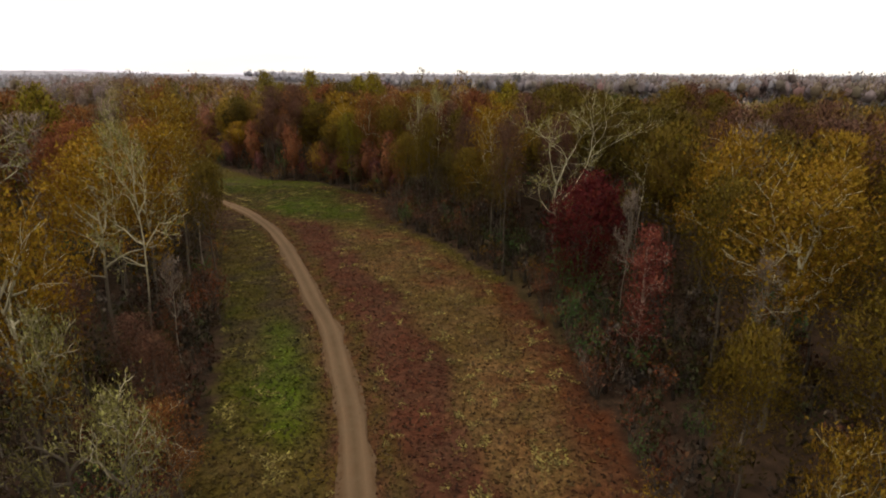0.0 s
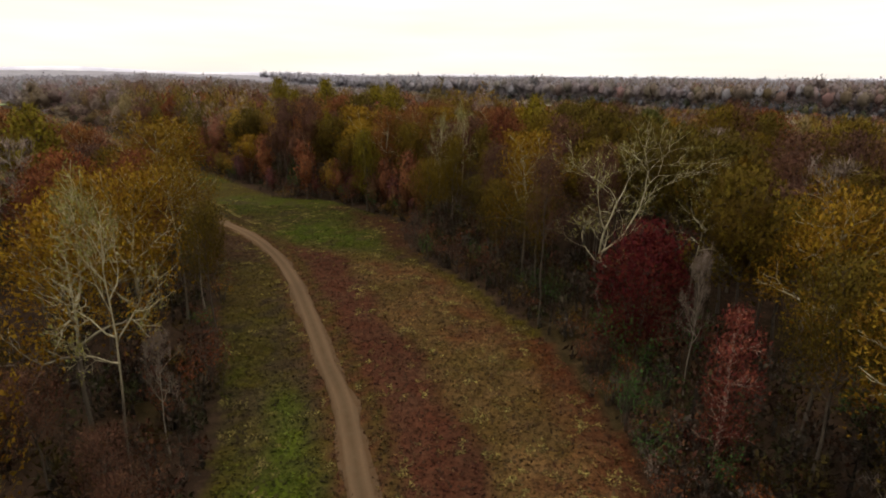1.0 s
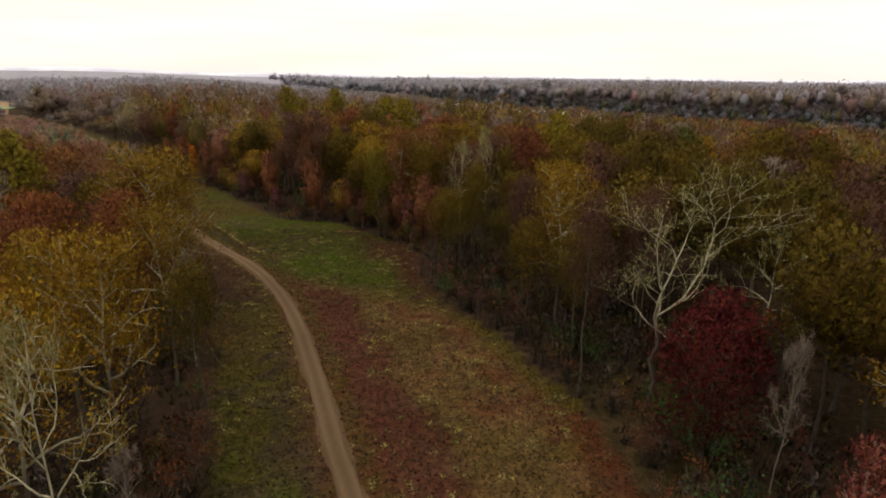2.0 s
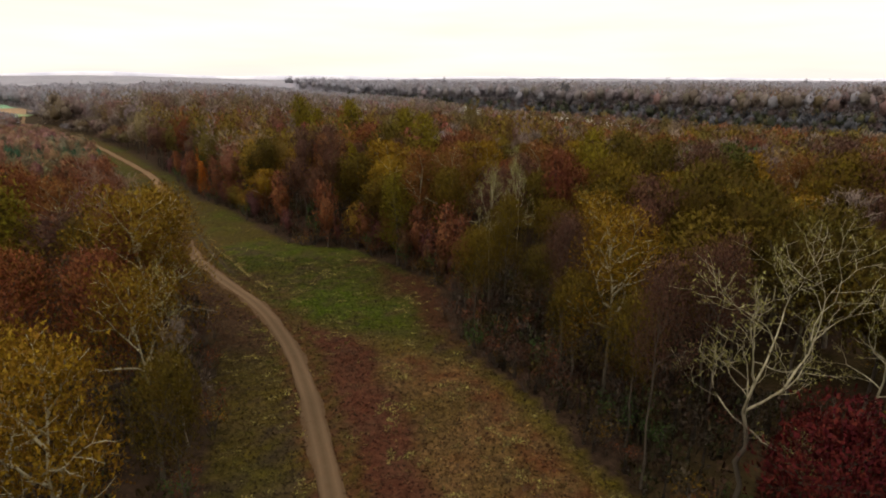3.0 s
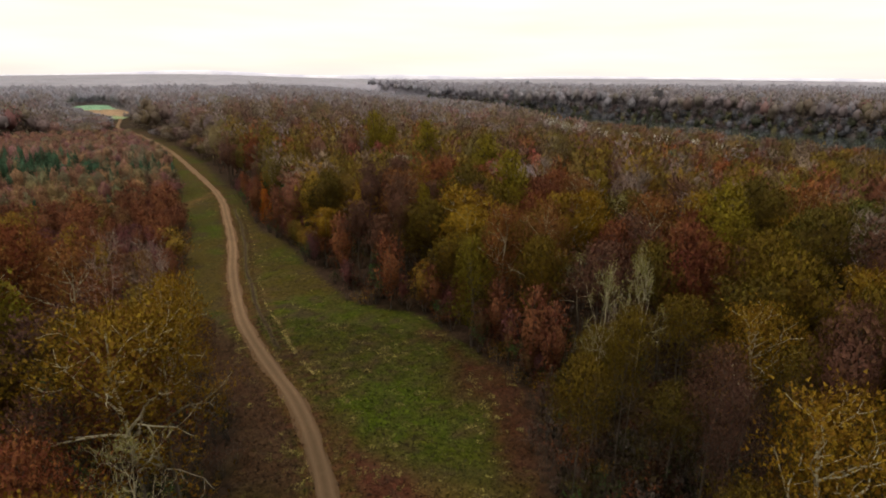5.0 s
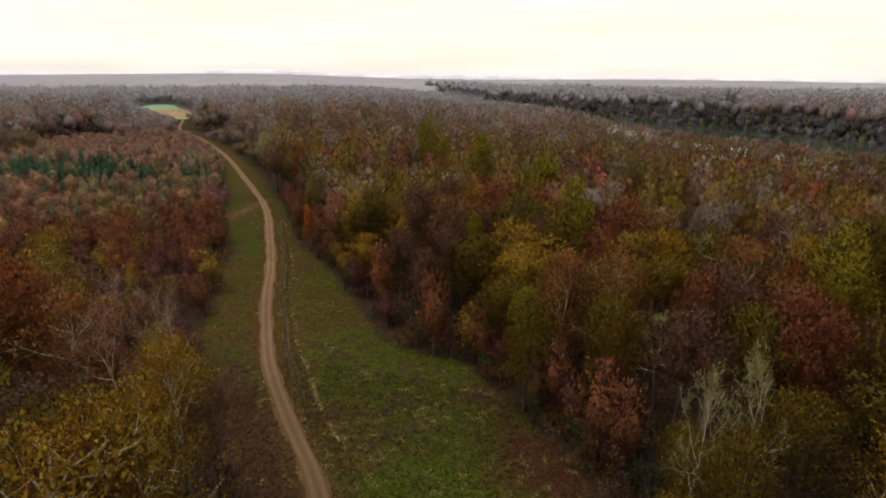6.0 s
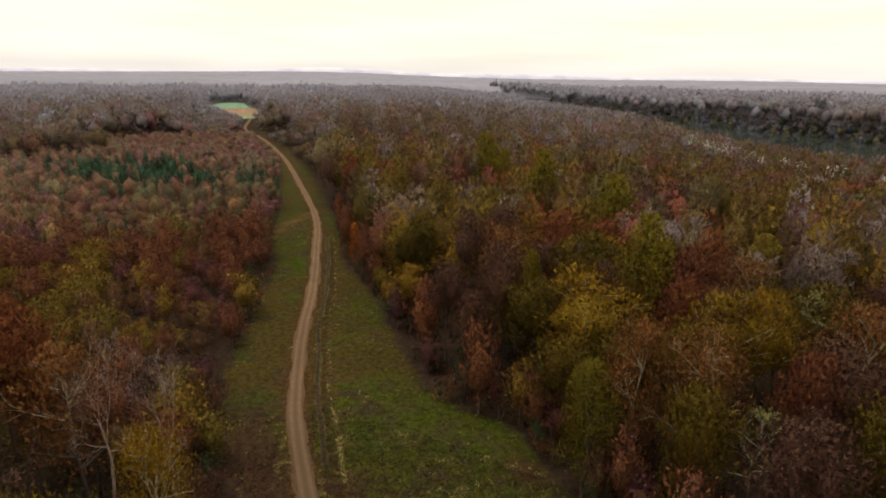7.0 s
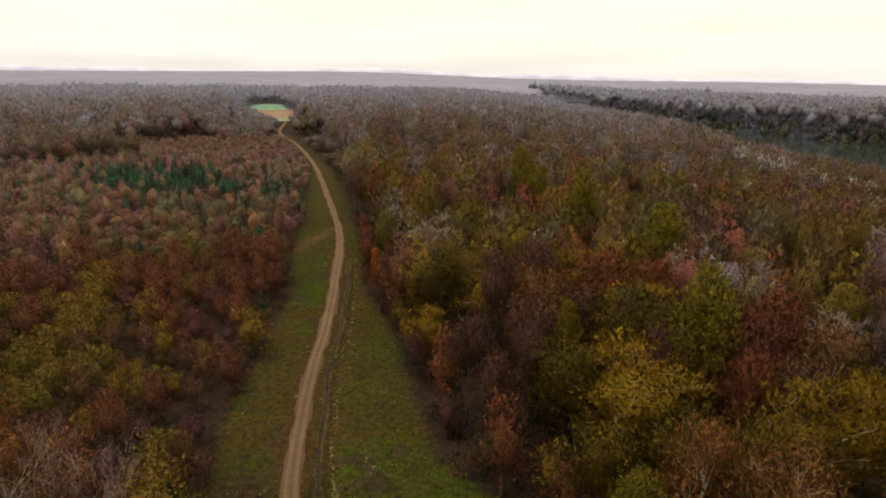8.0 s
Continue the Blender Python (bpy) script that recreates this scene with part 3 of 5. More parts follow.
def branch(r, vs, fs, tips, p, d, length, rad, depth, kids, least, wander=0.17):
    """A limb that bends as it grows and forks into thinner ones; notes the ends and the ways of the last twigs."""
    n = 4 if depth >= 2 else 3 if depth == 1 or least < 0.012 else 2
    pts, rr = [p], [rad]
    for k in range(n):
        d = d + r.normal(size=3) * wander + np.array((0, 0, 0.07))
        d = d / (np.linalg.norm(d) + 1e-9)
        p = p + d * length / n
        pts.append(p)
        rr.append(max(least, rad * (1 - 0.5 * (k + 1) / n)))
    if depth == 0:
        rr[-1] = least * 0.6
    tube(vs, fs, pts, rr, 6 if rad > 0.15 else 4 if rad > 0.05 else 3)
    if depth == 0:
        tips += [(pts[-1], d), (pts[-2], d)]
        return
    tips.append((pts[-2], d))
    side = np.cross(d, r.normal(size=3))
    side /= np.linalg.norm(side) + 1e-9
    for k in range(kids):
        i = n if k < 2 else int(r.integers(1, n))
        ang = r.uniform(0.3, 0.75) if k < 2 else r.uniform(0.6, 1.1)
        turn = side * (1 if k % 2 == 0 else -1) + r.normal(size=3) * 0.5
        turn = turn - (turn @ d) * d
        turn /= np.linalg.norm(turn) + 1e-9
        branch(r, vs, fs, tips, pts[i], d * math.cos(ang) + turn * math.sin(ang), length * r.uniform(0.5, 0.82), max(least, rr[i] * r.uniform(0.6, 0.9)), depth - 1, kids, least, wander)


def skeleton(r, H, R, base, limbs, depth, kids, rad=0.22, pointed=False, thick=1.0, forks=1):
    """Trunk, limbs and twigs, brought to the tree's height and breadth. Returns vertices, triangles, twig ends and their ways."""
    vs, fs, tips = [], [], []
    least = 0.014 * thick
    lean = r.normal(size=2) * 0.03 * H
    top = base * H if forks > 1 else 0.88 * H
    hs = np.linspace(0, top, 7)
    path = np.array([[lean[0] * (h / H) ** 2, lean[1] * (h / H) ** 2, h] for h in hs])
    path[1:, :2] += r.normal(size=(6, 2)) * 0.009 * H
    rr = rad * (1 - (0.35 if forks > 1 else 0.86) * (hs / top) ** 0.9)
    rr[0] *= 1.35
    tube(vs, fs, path, rr, 7)
    az0 = r.uniform(0, 6.28)
    for i in range(limbs):
        az = az0 + i * 2.4 + r.uniform(-0.5, 0.5)
        f = (i + r.uniform(0.1, 0.9)) / limbs
        if forks > 1:
            # a vase of stems that part low down and spread out towards the top
            el = 1.3 - 0.35 * r.random() if i < forks else r.uniform(0.1, 0.9)
            z, ln, rl = (top, 0.62 * (H - top), 0.62 * rad) if i < forks else (top * r.uniform(0.86, 1.0), 0.5 * R, 0.33 * rad * thick)
        else:
            z = base * H * 0.9 + (0.84 - base * 0.9) * H * f
            prof = (1 - f) ** 0.8 + 0.1 if pointed else max(0.25, math.sqrt(max(0.02, 1 - (1.45 * f - 0.45) ** 2)))
            el = 0.45 + 0.65 * f + r.uniform(-0.15, 0.25)
            ln, rl = R * prof * 0.62, thick * (0.36 * rad * (1 - 0.6 * f) + 0.012)
        st = np.array([np.interp(z, path[:, 2], path[:, k]) for k in range(3)])
        d = np.array((math.cos(az) * math.cos(el), math.sin(az) * math.cos(el), math.sin(el)))
        branch(r, vs, fs, tips, st, d, ln, rl, depth + (1 if forks > 1 and i < forks else 0), kids, least)
    p, way = np.array([t[0] for t in tips]), np.array([t[1] for t in tips])
    vs = np.array(vs)
    # fit the crown to its breadth and height, leaving the bole as it is
    mid = path[-1, :2] if forks > 1 else np.median(p[:, :2], axis=0)
    wide = R / (np.percentile(np.hypot(*(p[:, :2] - mid).T), 93) + 1e-6)
    z0, zt = base * H * 0.6, p[:, 2].max()
    for q in (vs, p):
        up = np.clip((q[:, 2] - z0) / (zt - z0), 0, None)
        w = 1 + (wide - 1) * np.clip(up * 3, 0, 1)
        q[:, :2] = q[:, :2] * w[:, None]
        q[:, 2] = np.where(q[:, 2] > z0, z0 + up * (H * 0.985 - z0), q[:, 2])
    return vs, fs, p, way


def raw_mesh(name, v, f, mat, normals=None):
    me = bpy.data.meshes.new(name)
    v, f = np.asarray(v, np.float32), np.asarray(f, np.int32)
    me.vertices.add(len(v))
    me.vertices.foreach_set("co", v.ravel())
    me.loops.add(f.size)
    me.loops.foreach_set("vertex_index", f.ravel())
    me.polygons.add(len(f))
    me.polygons.foreach_set("loop_start", np.arange(0, f.size, f.shape[1], dtype=np.int32))
    me.update(calc_edges=True)
    if normals is not None:
        me.polygons.foreach_set("use_smooth", np.ones(len(f), bool))
        me.normals_split_custom_set_from_vertices(normals.tolist())
    me.materials.append(mat)
    return me


def part(name, me, parent, label=""):
    ob = new(name, me)
    ob.parent = parent
    return tagged(ob, label)


def tree(name, label, seed, H, R, base, limbs, depth, kids, leaves, leaf, leaf_mat, bark, spread=0.5, thick=1.0, forks=1, pointed=False, rad=0.2, full=0.35, slim=0.62, heart=0.0, wispy=False):
    """A tree at the origin: trunk with limbs and, unless bare, a crown of leaf sprays, in tufts round the twigs and in lumps over the crown."""
    r = np.random.default_rng(seed)
    root = new(name)
    root.empty_display_size = 0.5
    vs, fs, tips, way = skeleton(r, H, R, base, limbs, depth, kids, rad=rad, thick=thick, forks=forks, pointed=pointed)
    part("trunk", raw_mesh("trunk", vs, fs, bark), root)
    if leaves:
        k = int(leaves * full)
        half = (1 - base) * H * 0.54
        mid = np.array((*tips[:, :2].mean(0), H - half))
        rad3 = np.array((R, R, half))
        p, face = lumpy_shell(r, 1, max(k, 1), 13)
        c1 = mid + p[0, :k] * rad3 * 0.97
        at = r.integers(0, len(tips), leaves - k)
        tuft = r.normal(size=(leaves - k, 3)) * spread
        c2 = tips[at] + tuft
        cc = np.vstack([c1, c2])
        cc[:, 2] = np.clip(cc[:, 2], 0.3, H * 1.02 - 0.05 * H * r.random(len(cc)))
        dome = (cc - mid) / rad3
        dome /= np.linalg.norm(dome, axis=1)[:, None] + 1e-9
        # tufts are lit as small domes of their own
        out = np.vstack([face[0, :k], dome[k:] * 0.6 + tuft / (spread + 1e-6) * 0.45 + np.array((0, 0, 0.15))])
        out /= np.linalg.norm(out, axis=1)[:, None] + 1e-9
        grow = np.vstack([dome[:k], way[at]]) * (1.2 if wispy else 0.55) + np.array((0, 0, 0.4 if wispy else 0.75))
        v, f, nv = leaf_sprays(cc, leaf, r, out, 0.5, slim, grow)
        if heart:
            v2, f2, nv2 = inner_mass(mid[None], rad3[None], r, 2, heart)
            v, f, nv = np.vstack([v, v2]), np.vstack([f, f2 + len(v)]), np.vstack([nv, nv2])
        part("crown", raw_mesh("crown", v, f, leaf_mat, nv), root)
    return tagged(root, label, "tree")


def conifer(name, label, seed, H, R, whorls, leaf, leaf_mat):
    """A pine or cedar: a straight trunk and drooping tiers of needle sprays."""
    r = np.random.default_rng(seed)
    root = new(name)
    vs, fs, cs = [], [], []
    tube(vs, fs, [(0, 0, 0), (0.05, 0, H * 0.5), (0, 0.05, H * 0.97)], (0.16, 0.1, 0.02), 6)
    for i in range(whorls):
        z = H * (0.1 + 0.86 * i / whorls)
        rr = R * (1 - z / H) ** 0.75 + 0.15
        for k in range(6):
            az = r.uniform(0, 6.28)
            e = np.array((rr * math.cos(az), rr * math.sin(az), z - 0.12 * rr + r.normal() * 0.2))
            tube(vs, fs, ((0, 0, z), e), (0.03, 0.008), 3)
            n = int(6 + 8 * rr)
            t = r.uniform(0.3, 1.05, n)[:, None]
            cs.append(np.array((0, 0, z)) + (e - np.array((0, 0, z))) * t + r.normal(size=(n, 3)) * 0.18)
    part("trunk", raw_mesh("trunk", vs, fs, BARK), root)
    v, f, nv = leaf_sprays(np.vstack(cs), leaf, r)
    part("crown", raw_mesh("crown", v, f, leaf_mat), root)
    return tagged(root, label, "tree")


def shrub(name, label, seed, H, R, stems, leaves, leaf, leaf_mat, bark):
    """A many-stemmed bush."""
    r = np.random.default_rng(seed)
    root = new(name)
    vs, fs, tips = [], [], []
    for i in range(stems):
        az, h = r.uniform(0, 6.28), H * r.uniform(0.5, 1.0)
        e = np.array((R * r.uniform(0.2, 1) * math.cos(az), R * r.uniform(0.2, 1) * math.sin(az), h))
        m = e * (0.4, 0.4, 0.55) + r.normal(size=3) * 0.12
        tube(vs, fs, ((e[0] * 0.12, e[1] * 0.12, -0.1), m, e), (0.035, 0.025, 0.008), 3)
        for t in np.linspace(0.4, 1, 4):
            p = m + (e - m) * t
            q = p + r.normal(size=3) * 0.3 * R * 0.5 + (0, 0, 0.2)
            tube(vs, fs, (p, q), (0.016, 0.006), 3)
            tips += [p, q]
    part("wood", raw_mesh("wood", vs, fs, bark), root)
    tips = np.array(tips)
    c = tips[r.integers(0, len(tips), leaves)] + r.normal(size=(leaves, 3)) * 0.22
    c[:, 2] = np.clip(c[:, 2], 0.15, None)
    v, f, nv = leaf_sprays(c, leaf, r)
    part("foliage", raw_mesh("foliage", v, f, leaf_mat), root)
    return tagged(root, label, "shrub")


M_OLIVE = leaf_material("olive_leaves", OLIVE, OLIVE2)
M_GOLD = leaf_material("old_gold_leaves", GOLD, GOLD2)
M_RUST = leaf_material("rust_leaves", RUST, RUST2)
M_BROWN = leaf_material("brown_leaves", BROWN, BROWN2)
M_TAN = leaf_material("orange_brown_leaves", TAWNY, TAWNY2)
M_DULL_GREEN = leaf_material("dull_green_leaves", DULL, DULL2)
M_RED = leaf_material("dark_red_leaves", RED, RED2)
M_ORANGE = leaf_material("orange_leaves", ORANGE, ORANGE2)
M_LIME = leaf_material("yellow_green_leaves", LIME, LIME2)
M_GREEN = leaf_material("evergreen_needles", GREEN, GREEN2)
M_LICHEN = leaf_material("lichen_and_last_leaves", LICHEN, LICHEN2, grain_size=9.0, open_share=0.45)
M_TWIG = leaf_material("fine_bare_twigs", TWIG, TWIG2, through_light=0.1, grain_size=0)

PLACED = []  # (x, y, radius) of every tree that stands


def kinds(fine):
    """The kinds of tree, each twice in shape; fine ones carry smaller and more numerous leaves."""
    n, s = (8500, 0.37) if fine else (3400, 0.62)
    limbs, depth, kids = (10, 2, 3) if fine else (9, 1, 3)
    core = 0.0 if fine else 0.62
    tag = " near the track" if fine else ""
    made = {}
    for v in range(2):
        b = 100 * v + (7 if fine else 0)
        made["olive", v] = tree("oak_tree", "half-bare oak tree with thinning olive leaves" + tag, 11 + b, 21, 4.9, 0.47, limbs, depth, kids, n, s, M_OLIVE, BARK, 0.75, thick=1.1, full=0.45, heart=core)
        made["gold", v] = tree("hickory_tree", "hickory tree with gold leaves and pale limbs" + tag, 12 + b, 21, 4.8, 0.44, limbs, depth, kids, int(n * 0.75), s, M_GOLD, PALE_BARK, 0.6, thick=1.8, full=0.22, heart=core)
        made["rust", v] = tree("red_oak_tree", "red oak tree with rust-brown autumn leaves" + tag, 13 + b, 20, 4.5, 0.36, limbs, depth, kids, n, s, M_RUST, BARK, 0.7, full=0.5, heart=core)
        made["brown", v] = tree("elm_tree", "tall elm tree with sparse brown leaves" + tag, 14 + b, 21, 4.2, 0.48, limbs, depth, kids, int(n * 0.7), s * 0.9, M_BROWN, BARK, 0.8, full=0.3, heart=core * 0.9)
        made["green", v] = tree("water_oak_tree", "water oak tree still in dull green leaf" + tag, 20 + b, 20, 4.7, 0.30, limbs, depth, kids, int(n * 1.1), s, M_DULL_GREEN, BARK, 0.7, full=0.6, heart=core)
        made["lime", v] = tree("poplar_tree", "poplar tree still yellow-green" + tag, 15 + b, 19, 3.3, 0.18, limbs + 3, depth, kids, int(n * 1.1), s * 0.9, M_LIME, BARK, 0.55, full=0.55, heart=core)
        made["bare", v] = tree("ash_tree", "leafless ash tree with fine grey twigs" + tag, 16 + b, 21, 4.2, 0.42, 11, 3 if fine else 2, 3, int(n * 0.22), 1.0 if fine else 1.3, M_TWIG, GREY_BARK, 0.25, thick=1.2, full=0.0, slim=0.05 if fine else 0.075, wispy=True)
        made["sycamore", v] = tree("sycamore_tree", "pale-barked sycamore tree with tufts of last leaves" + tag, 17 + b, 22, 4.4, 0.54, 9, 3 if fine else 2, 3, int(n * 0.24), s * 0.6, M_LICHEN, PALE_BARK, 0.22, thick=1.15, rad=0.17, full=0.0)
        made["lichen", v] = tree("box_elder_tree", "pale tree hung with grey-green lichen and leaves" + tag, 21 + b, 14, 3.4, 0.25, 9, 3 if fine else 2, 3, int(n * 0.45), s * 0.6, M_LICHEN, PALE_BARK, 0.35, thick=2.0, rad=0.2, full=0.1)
        made["pine", v] = conifer("pine_tree", "dark green pine tree" + tag, 18 + b, 13, 2.6, 12 if not fine else 20, 0.55 if not fine else 0.32, M_GREEN)
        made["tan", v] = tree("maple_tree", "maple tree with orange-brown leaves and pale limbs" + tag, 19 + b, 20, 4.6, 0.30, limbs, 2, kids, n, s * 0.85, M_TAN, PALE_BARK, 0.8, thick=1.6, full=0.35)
    return made


COARSE, FINE = kinds(False), kinds(True)
HEIGHT = {"green": 20, "olive": 21, "gold": 21, "rust": 20, "brown": 21, "lime": 19, "bare": 21, "sycamore": 22, "pine": 13, "tan": 20, "lichen": 14}
used = set()


def plant(kind, x, y, H, R=None, fine=False, turn=None, r=rng, group="trees of the river woods"):
    """Stands a tree of that kind at a place, scaled to its height."""
    v = int(r.integers(0, 2))
    src = (FINE if fine else COARSE)[kind, v]
    s = H / HEIGHT[kind]
    w = R if R else s * r.uniform(0.9, 1.12)
    m = pose(x, y, float(terrain((x, y))[0]) - 0.05, 0, 0, r.uniform(0, 360) if turn is None else turn) @ Matrix.Diagonal((w, w, s, 1))
    if (fine, kind, v) in used:
        ob = copy_thing(src, m)
    else:
        used.add((fine, kind, v))
        src.matrix_basis = m
        ob = src
    tagged(ob, group=group)
    PLACED.append((x, y, 3.2 * w if kind != "pine" else 1.8))
    return ob


# trees that stand out: kind, place, height, breadth factor, fine leaves
STANDOUT = [
    ("sycamore", -21.2, 39.3, 24.2, 0.72, True),
    ("olive", 22.6, 44.0, 18.5, 0.8, True), ("gold", 25.5, 50.5, 21.5, 1.0, True), ("gold", 27.5, 43.0, 20, 1.0, True),
    ("gold", -41.8, 85.3, 22.8, 1.4, True), ("gold", -43.2, 91.0, 21.5, 1.0, True), ("gold", -33.5, 71.0, 19.5, 0.85, True),
    ("gold", -29.5, 55.5, 22, 0.95, True), ("bare", -33.6, 75.5, 13.5, 0.5, True), ("gold", -49.0, 101.5, 21, 0.7, True), ("olive", -26.5, 63, 19, 0.7, True),
    ("lime", -23.0, 131.8, 17.5, 1.05, True), ("tan", -13.2, 132.2, 22.8, 1.15, True),
    ("bare", -4.2, 117.0, 23, 0.55, True), ("sycamore", -5.9, 106.5, 21.3, 0.8, True), ("sycamore", -2.4, 108.2, 22.6, 0.75, True),
    ("gold", 6.8, 87.0, 22.5, 1.1, True), ("brown", 12.2, 99.8, 22.5, 0.9, False), ("olive", 23.8, 97.6, 23, 1.0, False), ("olive", -3.7, 104.5, 22, 0.7, True),
    ("brown", 3.5, 100.6, 18, 0.7, True), ("brown", 7.6, 73.5, 21, 0.6, True), ("bare", 18.5, 56.4, 15.5, 0.32, True),
    ("lime", -74.0, 249, 22.6, 1.3, False), ("lime", -79, 252.5, 22.8, 1.3, False), ("lime", -52.5, 222, 22.8, 1.3, False), ("lime", -31.6, 201.5, 21.3, 1.3, False),
    ("lime", -37.4, 159.4, 19.6, 0.55, False), ("lime", -20.8, 163.6, 22, 1.1, False), ("gold", -47.5, 180.8, 20, 0.9, False), ("olive", -33.0, 147.6, 18.8, 1.1, False),
    ("brown", -26.5, 152, 19.8, 0.8, False), ("bare", -16, 179.6, 22.8, 1.2, False), ("tan", -8.8, 159.6, 22.4, 1.1, False), ("rust", -16.7, 152.3, 20.3, 0.8, False),
    ("gold", 14.2, 152.2, 20, 1.0, False), ("pine", -91.2, 193.3, 13, 0.9, False), ("pine", -86.0, 193.5, 12, 1.0, False),
    ("brown", -20.6, 36.4, 11.5, 0.62, True), ("brown", -17.6, 32.6, 10, 0.6, True), ("tan", -14.8, 28.6, 8, 0.5, True), ("tan", -23.6, 33.4, 10, 0.5, True), ("brown", -27.5, 40, 13, 0.7, True),
    ("lichen", -12.6, 21.0, 13.5, 0.8, True), ("lichen", -19.0, 26.0, 15.5, 0.9, True),
]
for kind, x, y, H, w, fine in STANDOUT:
    plant(kind, x, y, H, w, fine)

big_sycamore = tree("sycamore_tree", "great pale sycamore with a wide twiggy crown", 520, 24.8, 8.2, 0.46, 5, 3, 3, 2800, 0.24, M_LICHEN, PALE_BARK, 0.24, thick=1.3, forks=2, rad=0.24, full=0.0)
big_sycamore.matrix_basis = pose(13.4, 70.0, 0, 0, 0, 20)
PLACED.append((13, 70, 4.5))
for x, y, H, R, bark, seed in ((-63.5, 107.2, 23.3, 5.6, PINK_BARK, 531), (-58.0, 109.4, 22.6, 4.0, PINK_BARK, 532)):
    ob = tree("ash_tree", "leafless ash tree with a wide crown of pale rosy limbs", seed, H, R, 0.5, 5, 3, 3, 500, 0.9, M_TWIG, bark, 0.25, thick=1.6, forks=3, rad=0.2, full=0.0, slim=0.05, wispy=True)
    ob.matrix_basis = pose(x, y, 0)
    PLACED.append((x, y, 3.6))
red_maple = tree("red_maple_tree", "dense dark red maple tree at the field's edge", 501, 15.5, 4.8, 0.10, 16, 2, 3, 11000, 0.40, M_RED, BARK, 0.55, full=0.7)
red_maple.matrix_basis = pose(16.0, 62.8, 0)
dogwood = tree("dogwood_tree", "slim red-brown tree with a bare crown top", 502, 13.5, 2.2, 0.08, 15, 2, 3, 4600, 0.32, leaf_material("rose_red_leaves", (0.135, 0.034, 0.024), (0.095, 0.026, 0.020)), PINK_BARK, 0.4, thick=1.3, full=0.3)
dogwood.matrix_basis = pose(17.2, 46.5, 0)
for x, y, H, w, seed in ((-89.4, 189.6, 10.2, 1.0, 511), (-93.5, 197.5, 13.5, 1.1, 512)):
    ob = tree("sweetgum_tree", "narrow glowing orange sweetgum tree", seed, H, 1.7 * w, 0.06, 14, 1, 3, 1900, 0.45, M_ORANGE, BARK, 0.4, rad=0.1, pointed=True, full=0.5)
    ob.matrix_basis = pose(x, y, 0)
for x, y, w in ((16.0, 62.8, 4), (17.2, 46.5, 2), (-89.4, 189.6, 1.7), (-93.5, 197.5, 1.7)):
    PLACED.append((x, y, w))
# open ground in front of trees that are seen down to their feet
OPEN = [(-56, 103, 4.5), (-61, 101.5, 4.5), (-54, 106.5, 3.5), (-66, 104, 3.5), (21.5, 57, 5), (22, 62, 4), (-14.5, 30, 4), (-17, 33, 4), (-23, 33, 3.5), (-8, 24, 4), (13.5, 57.0, 5.5), (16.5, 55, 5), (14.0, 43.5, 4.5), (13.5, 38, 3.5), (-21.5, 124.5, 5), (-27.5, 127.5, 3), (-17, 28, 3), (-88, 185, 5), (-83, 183, 4), (-93, 191, 4), (18.5, 59, 4)]
PLACED += OPEN

# low growth along the edges of the woods
SHRUBS = [shrub("shrub", "tangled shrub with a few brown leaves at the woods' edge", 601, 2.6, 1.6, 7, 240, 0.19, M_BROWN, BARK),
          shrub("shrub", "yellowing shrub at the woods' edge", 602, 2.4, 1.4, 7, 260, 0.19, M_GOLD, BARK),
          shrub("shrub", "dark green shrub at the woods' edge", 603, 2.6, 1.6, 7, 380, 0.2, leaf_material("green_leaves", (0.05, 0.10, 0.02), (0.04, 0.07, 0.02)), BARK),
          shrub("shrub", "rust-coloured shrub at the woods' edge", 604, 3.0, 1.5, 7, 320, 0.19, M_RUST, BARK),
          shrub("shrub", "grey leafless shrub at the woods' edge", 605, 3.0, 1.8, 12, 120, 0.17, M_TWIG, GREY_BARK)]
shrub_used = set()


def plant_shrub(i, x, y, s, r=rng):
    m = pose(x, y, float(terrain((x, y))[0]) - 0.03, 0, 0, r.uniform(0, 360)) @ Matrix.Diagonal((s, s, s * r.uniform(0.8, 1.3), 1))
    if i in shrub_used:
        ob = copy_thing(SHRUBS[i], m)
    else:
        shrub_used.add(i)
        SHRUBS[i].matrix_basis = m
        ob = SHRUBS[i]
    tagged(ob, group="shrubs along the woods' edge")


def along(line, y0, y1, n, r, off0, off1, sign):
    tan = np.gradient(line, axis=0)
    tan /= np.linalg.norm(tan, axis=1)[:, None]
    right = np.stack([tan[:, 1], -tan[:, 0]], 1) * sign
    ok = np.where((line[:, 1] > y0) & (line[:, 1] < y1))[0]
    for _ in range(n):
        i = r.choice(ok)
        yield line[i] + right[i] * r.uniform(off0, off1) + tan[i] * r.uniform(-4, 4)


er = np.random.default_rng(31)
for p in along(RIGHT_LINE, 30, 215, 190, er, -0.2, 6.0, 1):
    plant_shrub(int(er.choice(5, p=(0.40, 0.14, 0.18, 0.18, 0.10))), p[0], p[1], er.uniform(0.6, 1.35), er)
for p in along(LEFT_LINE, 20, 215, 110, er, -0.2, 5.0, -1):
    plant_shrub(int(er.choice(5, p=(0.34, 0.14, 0.08, 0.36, 0.08))), p[0], p[1], er.uniform(0.6, 1.3), er)
for x, y, s in ((-2.3, 72.3, 0.35), (-0.8, 70.6, 0.4), (-12.4, 97, 0.3), (1.5, 60, 0.3), (-4, 65, 0.28), (-7.5, 84, 0.3), (4.5, 52, 0.3)):
    plant_shrub(0, x, y, s, er)
